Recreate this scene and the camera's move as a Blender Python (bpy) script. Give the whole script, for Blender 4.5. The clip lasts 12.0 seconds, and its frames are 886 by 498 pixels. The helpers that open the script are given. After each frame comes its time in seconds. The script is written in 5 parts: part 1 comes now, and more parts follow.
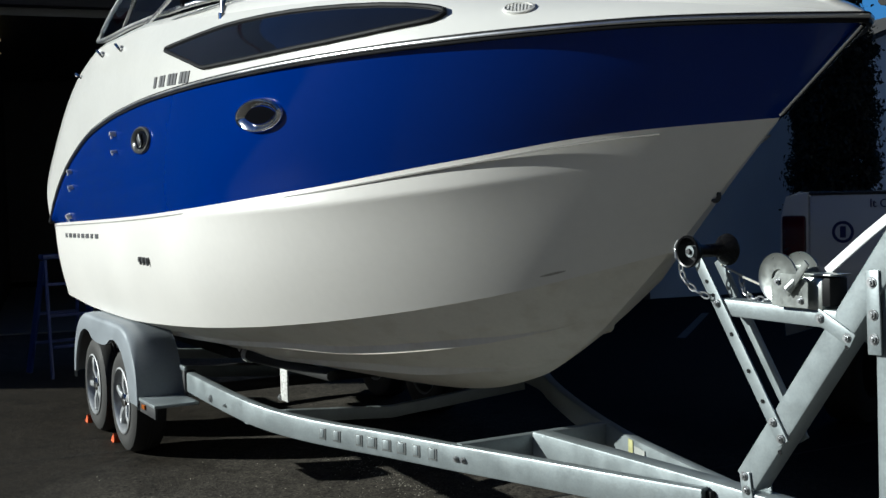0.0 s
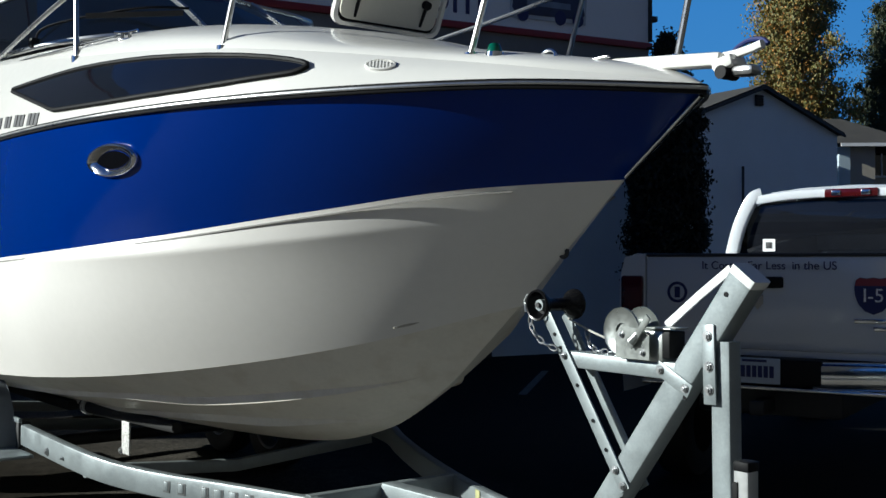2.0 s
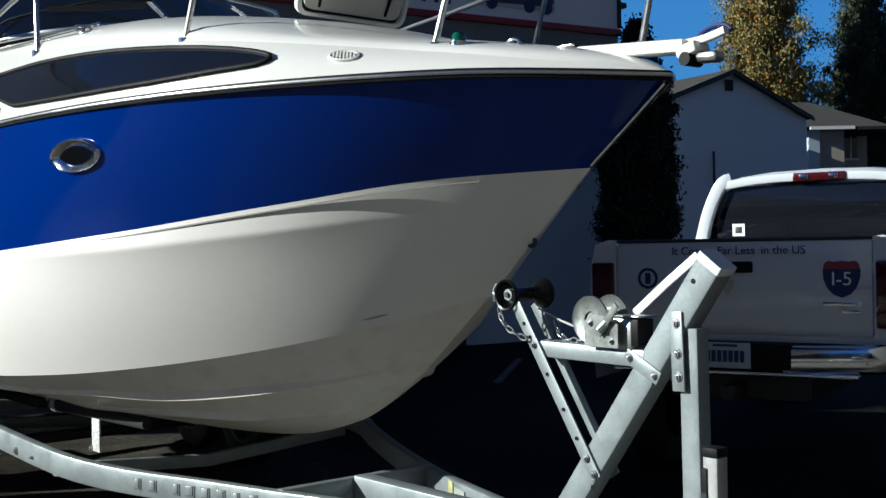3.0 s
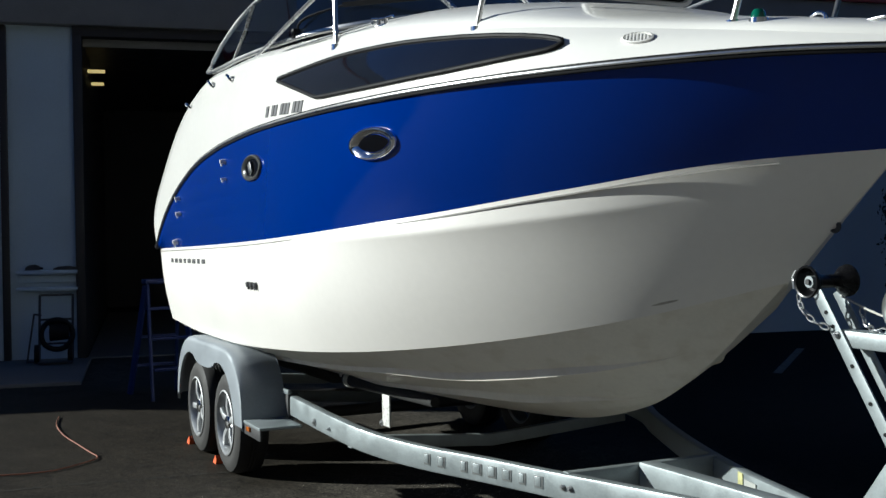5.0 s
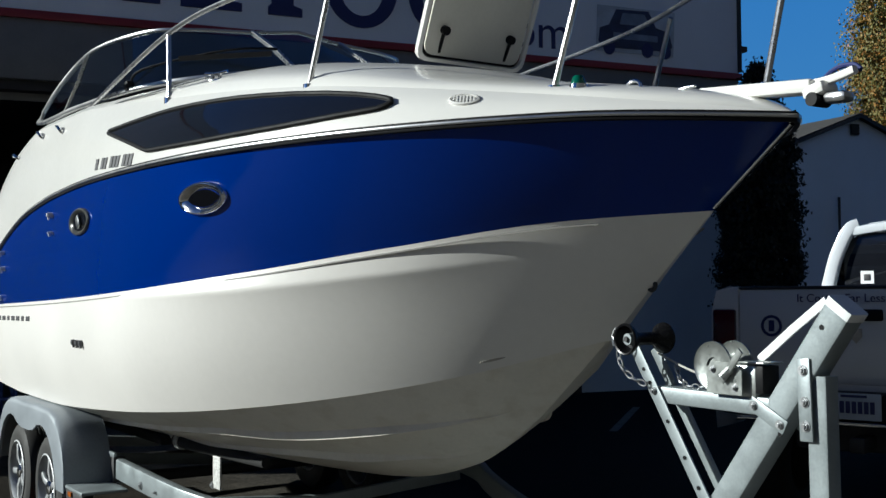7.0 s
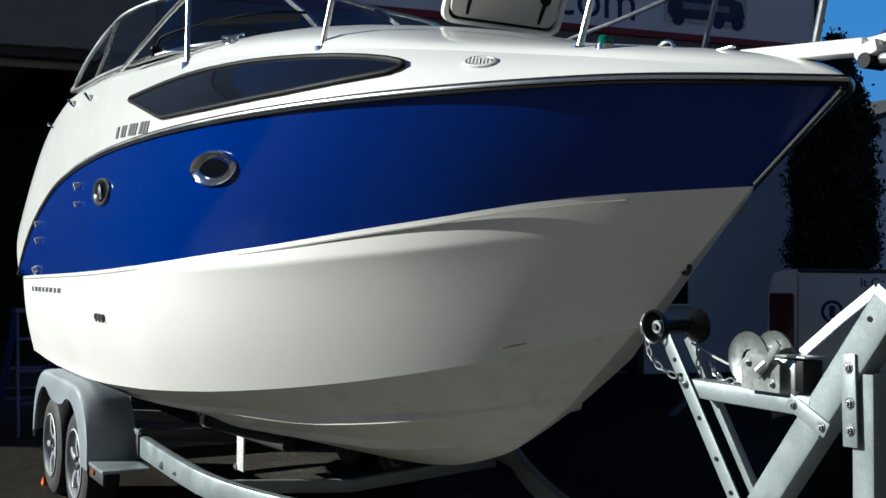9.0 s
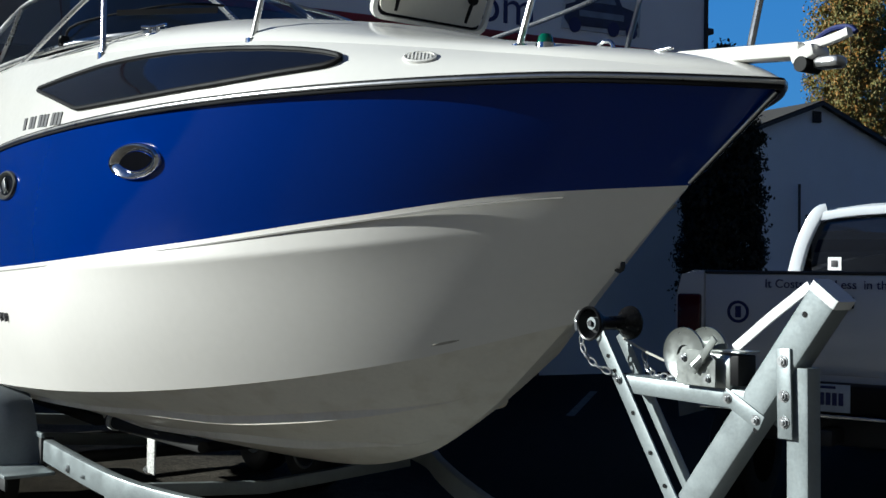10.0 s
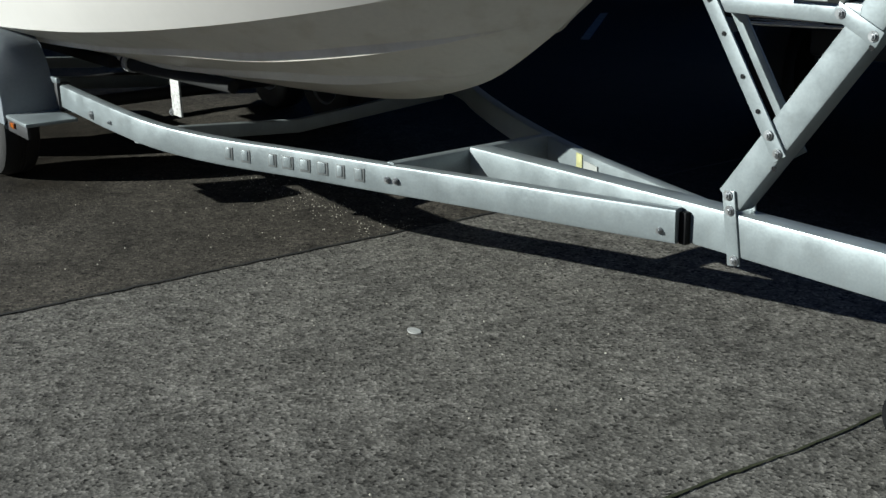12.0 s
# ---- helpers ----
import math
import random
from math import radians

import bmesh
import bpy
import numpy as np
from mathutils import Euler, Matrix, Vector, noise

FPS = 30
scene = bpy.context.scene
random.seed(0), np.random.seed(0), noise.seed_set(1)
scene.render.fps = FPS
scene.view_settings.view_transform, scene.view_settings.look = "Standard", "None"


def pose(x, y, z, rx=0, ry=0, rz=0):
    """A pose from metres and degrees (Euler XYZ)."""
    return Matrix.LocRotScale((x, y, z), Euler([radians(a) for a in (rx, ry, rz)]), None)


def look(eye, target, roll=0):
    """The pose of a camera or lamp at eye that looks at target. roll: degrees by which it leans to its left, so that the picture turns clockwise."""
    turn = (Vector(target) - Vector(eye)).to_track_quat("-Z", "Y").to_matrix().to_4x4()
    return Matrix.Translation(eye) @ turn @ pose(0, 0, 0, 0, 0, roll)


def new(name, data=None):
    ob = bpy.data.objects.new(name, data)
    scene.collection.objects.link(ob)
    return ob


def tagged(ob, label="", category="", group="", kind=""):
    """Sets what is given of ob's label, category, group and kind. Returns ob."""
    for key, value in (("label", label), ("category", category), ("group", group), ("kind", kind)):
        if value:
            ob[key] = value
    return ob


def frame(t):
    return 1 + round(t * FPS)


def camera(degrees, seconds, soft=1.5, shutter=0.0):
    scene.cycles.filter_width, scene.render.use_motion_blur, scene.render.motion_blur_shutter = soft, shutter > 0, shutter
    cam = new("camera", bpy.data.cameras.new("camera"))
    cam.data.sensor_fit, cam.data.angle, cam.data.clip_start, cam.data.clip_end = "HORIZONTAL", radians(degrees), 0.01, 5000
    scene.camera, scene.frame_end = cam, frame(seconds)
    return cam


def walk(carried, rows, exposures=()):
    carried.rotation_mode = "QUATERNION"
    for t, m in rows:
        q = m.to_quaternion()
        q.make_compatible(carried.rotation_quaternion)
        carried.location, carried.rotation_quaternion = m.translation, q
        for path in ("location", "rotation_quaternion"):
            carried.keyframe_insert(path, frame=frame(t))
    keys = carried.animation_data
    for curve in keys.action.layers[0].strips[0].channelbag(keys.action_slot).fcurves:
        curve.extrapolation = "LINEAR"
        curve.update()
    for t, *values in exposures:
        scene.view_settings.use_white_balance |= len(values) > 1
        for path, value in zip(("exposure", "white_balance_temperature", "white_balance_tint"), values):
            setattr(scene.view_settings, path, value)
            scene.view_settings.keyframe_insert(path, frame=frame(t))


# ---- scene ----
cam = camera(43.9, 12.0)
PATH = [
    (0, (7.369, -2.941, 1.601), (5.631, -1.955, 1.518), -1.4),
    (0.5, (7.349, -3.037, 1.588), (5.589, -2.1, 1.435), 0.1),
    (1, (7.351, -3.043, 1.508), (5.587, -2.105, 1.433), 1.5),
    (1.5, (7.375, -3.048, 1.546), (5.708, -1.942, 1.544), 0.9),
    (2, (7.4, -3.027, 1.576), (5.82, -1.801, 1.595), 0.0),
    (2.5, (7.406, -2.993, 1.578), (5.875, -1.706, 1.575), -0.9),
    (4.5, (7.359, -3.046, 1.608), (5.609, -2.079, 1.591), -1.0),
    (5, (7.348, -3.08, 1.586), (5.542, -2.222, 1.563), -0.8),
    (5.5, (7.356, -3.095, 1.567), (5.54, -2.258, 1.567), -0.6),
    (6, (7.381, -3.086, 1.539), (5.611, -2.156, 1.603), -0.3),
    (6.5, (7.41, -3.074, 1.562), (5.744, -1.97, 1.647), -0.7),
    (8.5, (7.251, -2.675, 1.58), (5.528, -1.662, 1.644), 1.1),
    (9, (7.223, -2.642, 1.588), (5.481, -1.661, 1.627), 0.5),
    (9.5, (7.192, -2.674, 1.58), (5.429, -1.732, 1.61), 0.8),
    (10, (7.114, -2.782, 1.56), (5.482, -1.627, 1.608), 0.8),
    (10.5, (7.008, -2.91, 1.616), (5.39, -1.734, 1.592), -1.7),
    (11, (6.906, -2.995, 1.626), (5.251, -1.898, 1.38), 0.1),
    (11.5, (6.775, -2.912, 1.537), (5.167, -1.826, 1.052), -1.1),
    (12, (6.693, -2.815, 1.525), (5.151, -1.698, 0.913), -1.2),
]
walk(cam, [(t, look(eye, target, roll)) for t, eye, target, roll in PATH], exposures=[(0.0, 0.33, 6100, 1), (2.5, 0.46, 6100, 1), (4.5, 0.58, 6100, 1), (5.5, 0.5, 6100, 1), (6.5, 0.24, 6100, 1), (8.5, 0.54, 6100, 1), (11.0, 0.46, 6100, 1), (11.5, 0.46, 6100, 1), (12.0, 0.5, 6100, 1)])

# ---- light ----
SUN_AZ = math.atan2(-0.845, -0.535)      # towards the sun, over the stern quarter
SUN_EL = radians(21.4)
world = bpy.data.worlds.new("world")
scene.world = world
world.use_nodes = True
wn = world.node_tree.nodes
sky = wn.new("ShaderNodeTexSky")
sky.sky_type, sky.sun_disc = "NISHITA", False
sky.sun_elevation, sky.sun_rotation = SUN_EL, math.pi / 2 - SUN_AZ
sky.air_density, sky.dust_density, sky.ozone_density = 0.55, 0.0, 2.0
wn["Background"].inputs["Strength"].default_value = 0.028
clear = wn.new("ShaderNodeMix")     # a very clear, deep blue sky
clear.data_type, clear.blend_type = "RGBA", "MULTIPLY"
clear.inputs["Factor"].default_value = 1.0
clear.inputs[7].default_value = (0.46, 0.93, 1.60, 1)
world.node_tree.links.new(sky.outputs[0], clear.inputs[6])
world.node_tree.links.new(clear.outputs[2], wn["Background"].inputs["Color"])
sun = new("sun", bpy.data.lights.new("sun", "SUN"))
sun.data.energy, sun.data.angle, sun.data.color = 5.0, radians(0.5), (1.0, 0.965, 0.91)
to_sun = Vector((math.cos(SUN_AZ) * math.cos(SUN_EL), math.sin(SUN_AZ) * math.cos(SUN_EL), math.sin(SUN_EL)))
sun.matrix_world = look(to_sun * 50, (0, 0, 0))


# ---- materials ----
def mat(name, color, rough=0.5, metal=0.0, var=0.12, scale=4.0, fine=60.0, bump=0.0, coat=0.0, rvar=0.1, dirt=None, dirt_amount=0.0):
    """A surface with slow stains and fine grain in colour, gloss and relief."""
    m = bpy.data.materials.new(name)
    m.use_nodes = True
    nt = m.node_tree
    b = nt.nodes["Principled BSDF"]
    L = nt.links.new
    co = nt.nodes.new("ShaderNodeTexCoord")
    n1, n2 = nt.nodes.new("ShaderNodeTexNoise"), nt.nodes.new("ShaderNodeTexNoise")
    n1.inputs["Scale"].default_value, n1.inputs["Detail"].default_value = scale, 6
    n2.inputs["Scale"].default_value, n2.inputs["Detail"].default_value = fine, 3
    L(co.outputs["Object"], n1.inputs["Vector"])
    L(co.outputs["Object"], n2.inputs["Vector"])
    mixf = nt.nodes.new("ShaderNodeMath")
    mixf.operation = "MULTIPLY_ADD"
    L(n1.outputs["Fac"], mixf.inputs[0])
    mixf.inputs[1].default_value = 0.65
    half = nt.nodes.new("ShaderNodeMath")
    half.operation = "MULTIPLY"
    L(n2.outputs["Fac"], half.inputs[0])
    half.inputs[1].default_value = 0.35
    L(half.outputs[0], mixf.inputs[2])
    ramp = nt.nodes.new("ShaderNodeValToRGB")
    lo = [c * (1 - var) for c in color]
    hi = [min(1, c * (1 + var)) for c in color]
    ramp.color_ramp.elements[0].position, ramp.color_ramp.elements[1].position = 0.32, 0.68
    ramp.color_ramp.elements[0].color, ramp.color_ramp.elements[1].color = (*lo, 1), (*hi, 1)
    L(mixf.outputs[0], ramp.inputs["Fac"])
    col = ramp.outputs["Color"]
    if dirt:
        n3 = nt.nodes.new("ShaderNodeTexNoise")
        n3.inputs["Scale"].default_value, n3.inputs["Detail"].default_value = scale * 2.3, 8
        L(co.outputs["Object"], n3.inputs["Vector"])
        mr = nt.nodes.new("ShaderNodeMapRange")
        mr.inputs["From Min"].default_value, mr.inputs["From Max"].default_value = 0.52, 0.72
        mr.inputs["To Max"].default_value = dirt_amount
        L(n3.outputs["Fac"], mr.inputs["Value"])
        mx = nt.nodes.new("ShaderNodeMix")
        mx.data_type = "RGBA"
        L(mr.outputs[0], mx.inputs["Factor"])
        L(col, mx.inputs[6])
        mx.inputs[7].default_value = (*dirt, 1)
        col = mx.outputs[2]
    L(col, b.inputs["Base Color"])
    rr = nt.nodes.new("ShaderNodeMapRange")
    rr.inputs["From Min"].default_value, rr.inputs["From Max"].default_value = 0.3, 0.7
    rr.inputs["To Min"].default_value, rr.inputs["To Max"].default_value = max(0.02, rough - rvar), min(1, rough + rvar)
    L(mixf.outputs[0], rr.inputs["Value"])
    L(rr.outputs[0], b.inputs["Roughness"])
    b.inputs["Metallic"].default_value = metal
    b.inputs["Coat Weight"].default_value = coat
    b.inputs["Coat Roughness"].default_value = 0.05
    if bump:
        bp = nt.nodes.new("ShaderNodeBump")
        bp.inputs["Strength"].default_value, bp.inputs["Distance"].default_value = min(1, bump), 0.004
        L(half.outputs[0], bp.inputs["Height"])
        L(bp.outputs[0], b.inputs["Normal"])
    return m


def glass(name, tint, rough=0.02):
    """Thin tinted sheet glass: clear through, glossy at a slant."""
    m = bpy.data.materials.new(name)
    m.use_nodes = True
    nt = m.node_tree
    see, shine, mix, fr = (nt.nodes.new(k) for k in ("ShaderNodeBsdfTransparent", "ShaderNodeBsdfGlossy", "ShaderNodeMixShader", "ShaderNodeFresnel"))
    see.inputs["Color"].default_value = (*tint, 1)
    shine.inputs["Roughness"].default_value = rough
    fr.inputs["IOR"].default_value = 1.6
    nt.links.new(fr.outputs[0], mix.inputs[0])
    nt.links.new(see.outputs[0], mix.inputs[1])
    nt.links.new(shine.outputs[0], mix.inputs[2])
    nt.links.new(mix.outputs[0], nt.nodes["Material Output"].inputs["Surface"])
    return m


WHITE = mat("white_gelcoat", (0.80, 0.785, 0.745), 0.22, var=0.02, scale=1.5, fine=30, coat=0.4, rvar=0.05)
HULLWHITE = mat("weathered_white_gelcoat", (0.77, 0.745, 0.705), 0.38, var=0.03, scale=1.2, fine=25, rvar=0.07)
BOTTOM = mat("stained_hull_bottom", (0.76, 0.72, 0.64), 0.45, var=0.07, scale=3.5, fine=45, dirt=(0.50, 0.43, 0.31), dirt_amount=0.3)
BLUE = mat("blue_gelcoat", (0.0004, 0.021, 0.185), 0.14, var=0.05, scale=1.5, fine=30, coat=0.0, rvar=0.04)
BLUE.node_tree.nodes["Principled BSDF"].inputs["Specular IOR Level"].default_value = 0.22
BLACK = mat("black_rubber", (0.008, 0.008, 0.009), 0.55, var=0.2)
BLACK.node_tree.nodes["Principled BSDF"].inputs["Specular IOR Level"].default_value = 0.15
TYRE = mat("tyre_rubber", (0.022, 0.021, 0.020), 0.75, var=0.25, scale=6, bump=0.3)
GALV = mat("galvanised_steel", (0.285, 0.32, 0.33), 0.40, metal=0.4, var=0.14, scale=9, fine=110, bump=0.06, dirt=(0.26, 0.28, 0.28), dirt_amount=0.35)
FENDER = mat("grey_painted_fender", (0.24, 0.265, 0.29), 0.5, metal=0.2, var=0.12, scale=5)
CHROME = mat("chrome", (0.75, 0.75, 0.76), 0.12, metal=1.0, var=0.04, rvar=0.05)
STEEL = mat("stainless_tube", (0.50, 0.50, 0.50), 0.3, metal=1.0, var=0.05, rvar=0.06)
RIM = mat("aluminium_rim", (0.46, 0.47, 0.48), 0.4, metal=0.6, var=0.12, scale=9)
DARKGLASS = mat("tinted_window", (0.008, 0.009, 0.012), 0.05, var=0.1, coat=0.5, rvar=0.02)
LENS = mat("black_lens", (0.004, 0.004, 0.005), 0.12, var=0.1, rvar=0.03)
LENS.node_tree.nodes["Principled BSDF"].inputs["Specular IOR Level"].default_value = 0.25
# near-black for dark metal parts, and for places whose shade is in the colour
DARK = mat("dark_metal_and_shade", (0.03, 0.03, 0.032), 0.6, var=0.2)
SIDING = mat("pale_blue_siding", (0.46, 0.56, 0.63), 0.7, var=0.08, scale=0.8, fine=40, bump=0.1)
HOUSEWHITE = mat("white_house_siding", (0.72, 0.78, 0.83), 0.7, var=0.05, scale=0.8, fine=40, bump=0.1)
SIGNWHITE = mat("white_sign_board", (0.86, 0.87, 0.88), 0.5, var=0.05, scale=0.7)
RED = mat("dark_red_trim", (0.26, 0.015, 0.025), 0.5, var=0.15)
NAVY = mat("navy_lettering", (0.012, 0.022, 0.12), 0.5, var=0.1)
FASCIA = mat("grey_brown_fascia", (0.20, 0.195, 0.185), 0.7, var=0.1)
BROWN = mat("dark_brown_fascia", (0.03, 0.026, 0.024), 0.6, var=0.15)
ROOF = mat("asphalt_shingle", (0.045, 0.042, 0.038), 0.85, var=0.3, scale=3, fine=25, bump=0.5)
CONCRETE = mat("concrete", (0.16, 0.155, 0.145), 0.8, var=0.15, scale=2, fine=40, bump=0.3)
TRUCKWHITE = mat("white_car_paint", (0.68, 0.71, 0.75), 0.2, var=0.02, coat=0.8, rvar=0.04)
BARGREY = mat("dark_grey_marking", (0.06, 0.06, 0.065), 0.5, var=0.1)


# ---- mesh helpers ----
WORLD_SPACE = {}


def thing(name, label, category, loc=(0, 0, 0), rz=None, group="", kind=""):
    """An empty at a thing's base. With rz its parts are built in its own axes, else in the world's."""
    ob = new(name)
    ob.location = loc
    ob.empty_display_size = 0.2
    if rz is None:
        WORLD_SPACE[ob.name] = Matrix.Translation(Vector(loc) * -1)
    else:
        ob.rotation_euler = (0, 0, radians(rz))
    return tagged(ob, label, category, group, kind)


def part(name, bm, material, parent=None, label="", smooth=True, normals=True, crease=35):
    if normals:
        bmesh.ops.recalc_face_normals(bm, faces=bm.faces)
    me = bpy.data.meshes.new(name)
    bm.to_mesh(me)
    bm.free()
    if smooth:
        me.polygons.foreach_set("use_smooth", [True] * len(me.polygons))
        me.set_sharp_from_angle(angle=radians(crease))
    me.materials.append(material)
    ob = new(name, me)
    if parent is not None:
        ob.parent = parent
        if parent.name in WORLD_SPACE:
            ob.matrix_parent_inverse = WORLD_SPACE[parent.name]
    if label:
        ob["label"] = label
    return ob


def share(name, ob, m, parent):
    """Another object on ob's mesh, under parent, moved by m."""
    o = new(name, ob.data)
    o.parent = parent
    if parent.name in WORLD_SPACE:
        o.matrix_parent_inverse = WORLD_SPACE[parent.name]
    o.matrix_basis = m
    return o


def add_box(bm, c, size, m=None, bevel=0.0):
    sub = bmesh.new()
    bmesh.ops.create_cube(sub, size=1.0)
    bmesh.ops.scale(sub, vec=size, verts=sub.verts)
    if bevel:
        bmesh.ops.bevel(sub, geom=sub.edges[:], offset=bevel, segments=2, affect="EDGES", profile=0.5)
    mm = Matrix.Translation(c) @ m if m is not None else Matrix.Translation(c)
    merge(bm, sub, mm)
    return bm


def merge(bm, sub, mm=None):
    """Adds the mesh sub to bm, moved by mm, and frees it."""
    vs = [bm.verts.new(mm @ v.co if mm is not None else v.co) for v in sub.verts]
    sub.verts.index_update()
    for f in sub.faces:
        bm.faces.new([vs[v.index] for v in f.verts])
    sub.free()


def box(c, size, m=None, bevel=0.0):
    return add_box(bmesh.new(), c, size, m, bevel)


def add_rod(bm, p0, p1, r, seg=12, r1=None):
    p0, p1 = Vector(p0), Vector(p1)
    d = p1 - p0
    sub = bmesh.new()
    bmesh.ops.create_cone(sub, cap_ends=True, segments=seg, radius1=r, radius2=r if r1 is None else r1, depth=d.length)
    merge(bm, sub, Matrix.Translation((p0 + p1) / 2) @ d.to_track_quat("Z", "Y").to_matrix().to_4x4())
    return bm


def rod(p0, p1, r, seg=12, r1=None):
    return add_rod(bmesh.new(), p0, p1, r, seg, r1)


def sweep(bm, path, profile, up=(0, 0, 1), closed=False, caps=True):
    """Carries the profile, pairs of (side, up), along the path."""
    path = [Vector(p) for p in path]
    n = len(path)
    rings = []
    for i, p in enumerate(path):
        a = path[(i - 1) % n] if closed or i > 0 else p
        b = path[(i + 1) % n] if closed or i < n - 1 else p
        t = (b - a).normalized()
        side = t.cross(Vector(up)).normalized()
        w = side.cross(t).normalized()
        rings.append([bm.verts.new(p + side * u + w * v) for u, v in profile])
    k = len(profile)
    for i in range(n if closed else n - 1):
        r0, r1 = rings[i], rings[(i + 1) % n]
        for j in range(k):
            bm.faces.new((r0[j], r0[(j + 1) % k], r1[(j + 1) % k], r1[j]))
    if caps and not closed:
        bm.faces.new(rings[0])
        bm.faces.new(rings[-1])
    return bm


def ring(r, seg=10):
    return [(r * math.cos(2 * math.pi * i / seg), r * math.sin(2 * math.pi * i / seg)) for i in range(seg)]


def rect(w, h, c=0.0):
    """A rectangle of width w and height h about the path, its corners cut by c."""
    x, y = w / 2, h / 2
    if not c:
        return [(-x, -y), (x, -y), (x, y), (-x, y)]
    k = 0.3 * c
    return [(-x + c, -y), (x - c, -y), (x - k, -y + k), (x, -y + c), (x, y - c), (x - k, y - k), (x - c, y), (-x + c, y), (-x + k, y - k), (-x, y - c), (-x, -y + c), (-x + k, -y + k)]


def tube(path, r, seg=10, up=(0, 0, 1), closed=False):
    return sweep(bmesh.new(), path, ring(r, seg), up, closed)


def smooth_path(pts, n=8):
    """A rounded line through a few points."""
    pts = [Vector(p) for p in pts]
    out = []
    for i in range(len(pts) - 1):
        p0, p1, p2, p3 = pts[max(i - 1, 0)], pts[i], pts[i + 1], pts[min(i + 2, len(pts) - 1)]
        for k in range(n):
            t = k / n
            out.append(0.5 * (2 * p1 + (p2 - p0) * t + (2 * p0 - 5 * p1 + 4 * p2 - p3) * t * t + (3 * p1 - p0 - 3 * p2 + p3) * t ** 3))
    out.append(pts[-1])
    return out


def grid_bm(rows, close=False):
    """A sheet through rows of points."""
    bm = bmesh.new()
    vs = [[bm.verts.new(p) for p in r] for r in rows]
    for i in range(len(vs) - 1):
        for j in range(len(vs[0]) - 1):
            q = (vs[i][j], vs[i][j + 1], vs[i + 1][j + 1], vs[i + 1][j])
            if len({tuple(round(c, 5) for c in v.co) for v in q}) >= 3:
                bm.faces.new(q)
    bmesh.ops.remove_doubles(bm, verts=bm.verts, dist=1e-5)
    return bm


def both_sides(rows):
    """The sheet and its mirror image across the keel, in one mesh."""
    bm = grid_bm(rows)
    other = grid_bm([[Vector((p[0], -p[1], p[2])) for p in r] for r in rows])
    bmesh.ops.reverse_faces(other, faces=other.faces)
    merge(bm, other)
    bmesh.ops.remove_doubles(bm, verts=bm.verts, dist=1e-5)
    return bm


def lathe(profile, seg=32):
    """Turns a profile of (radius, along y) about the y axis."""
    bm = bmesh.new()
    rings_ = [[bm.verts.new((r * math.cos(2 * math.pi * i / seg), y, r * math.sin(2 * math.pi * i / seg))) for i in range(seg)] for r, y in profile]
    for a, b in zip(rings_, rings_[1:]):
        for i in range(seg):
            bm.faces.new((a[i], a[(i + 1) % seg], b[(i + 1) % seg], b[i]))
    return bm


def curve(ctrl):
    """A smooth monotone function through a few (x, value) pairs."""
    xs, ys = [c[0] for c in ctrl], [c[1] for c in ctrl]
    h = [b - a for a, b in zip(xs, xs[1:])]
    d = [(b - a) / k for a, b, k in zip(ys, ys[1:], h)]
    m = [d[0]] + [0 if p * q <= 0 else 2 * p * q / (p + q) for p, q in zip(d, d[1:])] + [d[-1]]

    def f(x):
        if x <= xs[0]:
            return ys[0] + m[0] * (x - xs[0])
        if x >= xs[-1]:
            return ys[-1] + m[-1] * (x - xs[-1])
        i = max(k for k in range(len(h)) if xs[k] <= x)
        t = (x - xs[i]) / h[i]
        return (ys[i] * (1 + 2 * t) * (1 - t) ** 2 + m[i] * h[i] * t * (1 - t) ** 2 + ys[i + 1] * t * t * (3 - 2 * t) + m[i + 1] * h[i] * t * t * (t - 1))
    return f


def lerp(a, b, k):
    return a + (b - a) * k


def ramp01(x, a, b):
    t = max(0.0, min(1.0, (x - a) / (b - a)))
    return t * t * (3 - 2 * t)


# ---- the boat: bow towards +x, keel on y = 0 ----
AFT = -1.95


def breadth(B, xs, xe, p, q=1.0):
    """Half-breadth along x: full to xs, closing at xe; q below 1 rounds the nose."""
    return lambda x: B if x <= xs else B * (1 - min(1, (x - xs) / (xe - xs)) ** p) ** q


SHEER_Y = breadth(1.30, 1.2, 4.965, 2.9, 0.88)
SHEER_Z = curve([(-1.95, 1.53), (-1.63, 1.755), (-1.03, 1.99), (-0.3, 2.145), (0.5, 2.211), (1.2, 2.228), (2.5, 2.217), (4.4, 2.20), (5.0, 2.165)])
KNUCK_Y = breadth(1.27, 1.0, 4.595, 2.57, 0.97)
KNUCK_Z = curve([(-1.95, 1.517), (0.24, 1.558), (1.58, 1.60), (2.75, 1.674), (3.6, 1.77), (4.16, 1.845), (4.6, 1.872)])
CHINE_Y = breadth(1.18, 0.7, 4.03, 2.35)
CHINE_Z = curve([(-1.95, 0.93), (-0.93, 0.889), (-0.15, 0.885), (1.2, 0.937), (2.0, 0.992), (2.5, 1.044), (3.0, 1.117), (3.5, 1.222), (4.03, 1.385)])
KEEL_Z = curve([(-1.95, 0.52), (1.0, 0.545), (2.0, 0.59), (2.54, 0.64), (3.1, 0.775), (3.5, 0.985), (3.8, 1.21), (4.03, 1.395)])
DECK_IN = curve([(-1.95, 0.02), (-0.8, 0.05), (0.2, 0.10), (2.0, 0.17), (4.1, 0.15), (4.5, 0.09), (4.75, 0.05), (4.9, 0.02), (4.965, 0.0)])
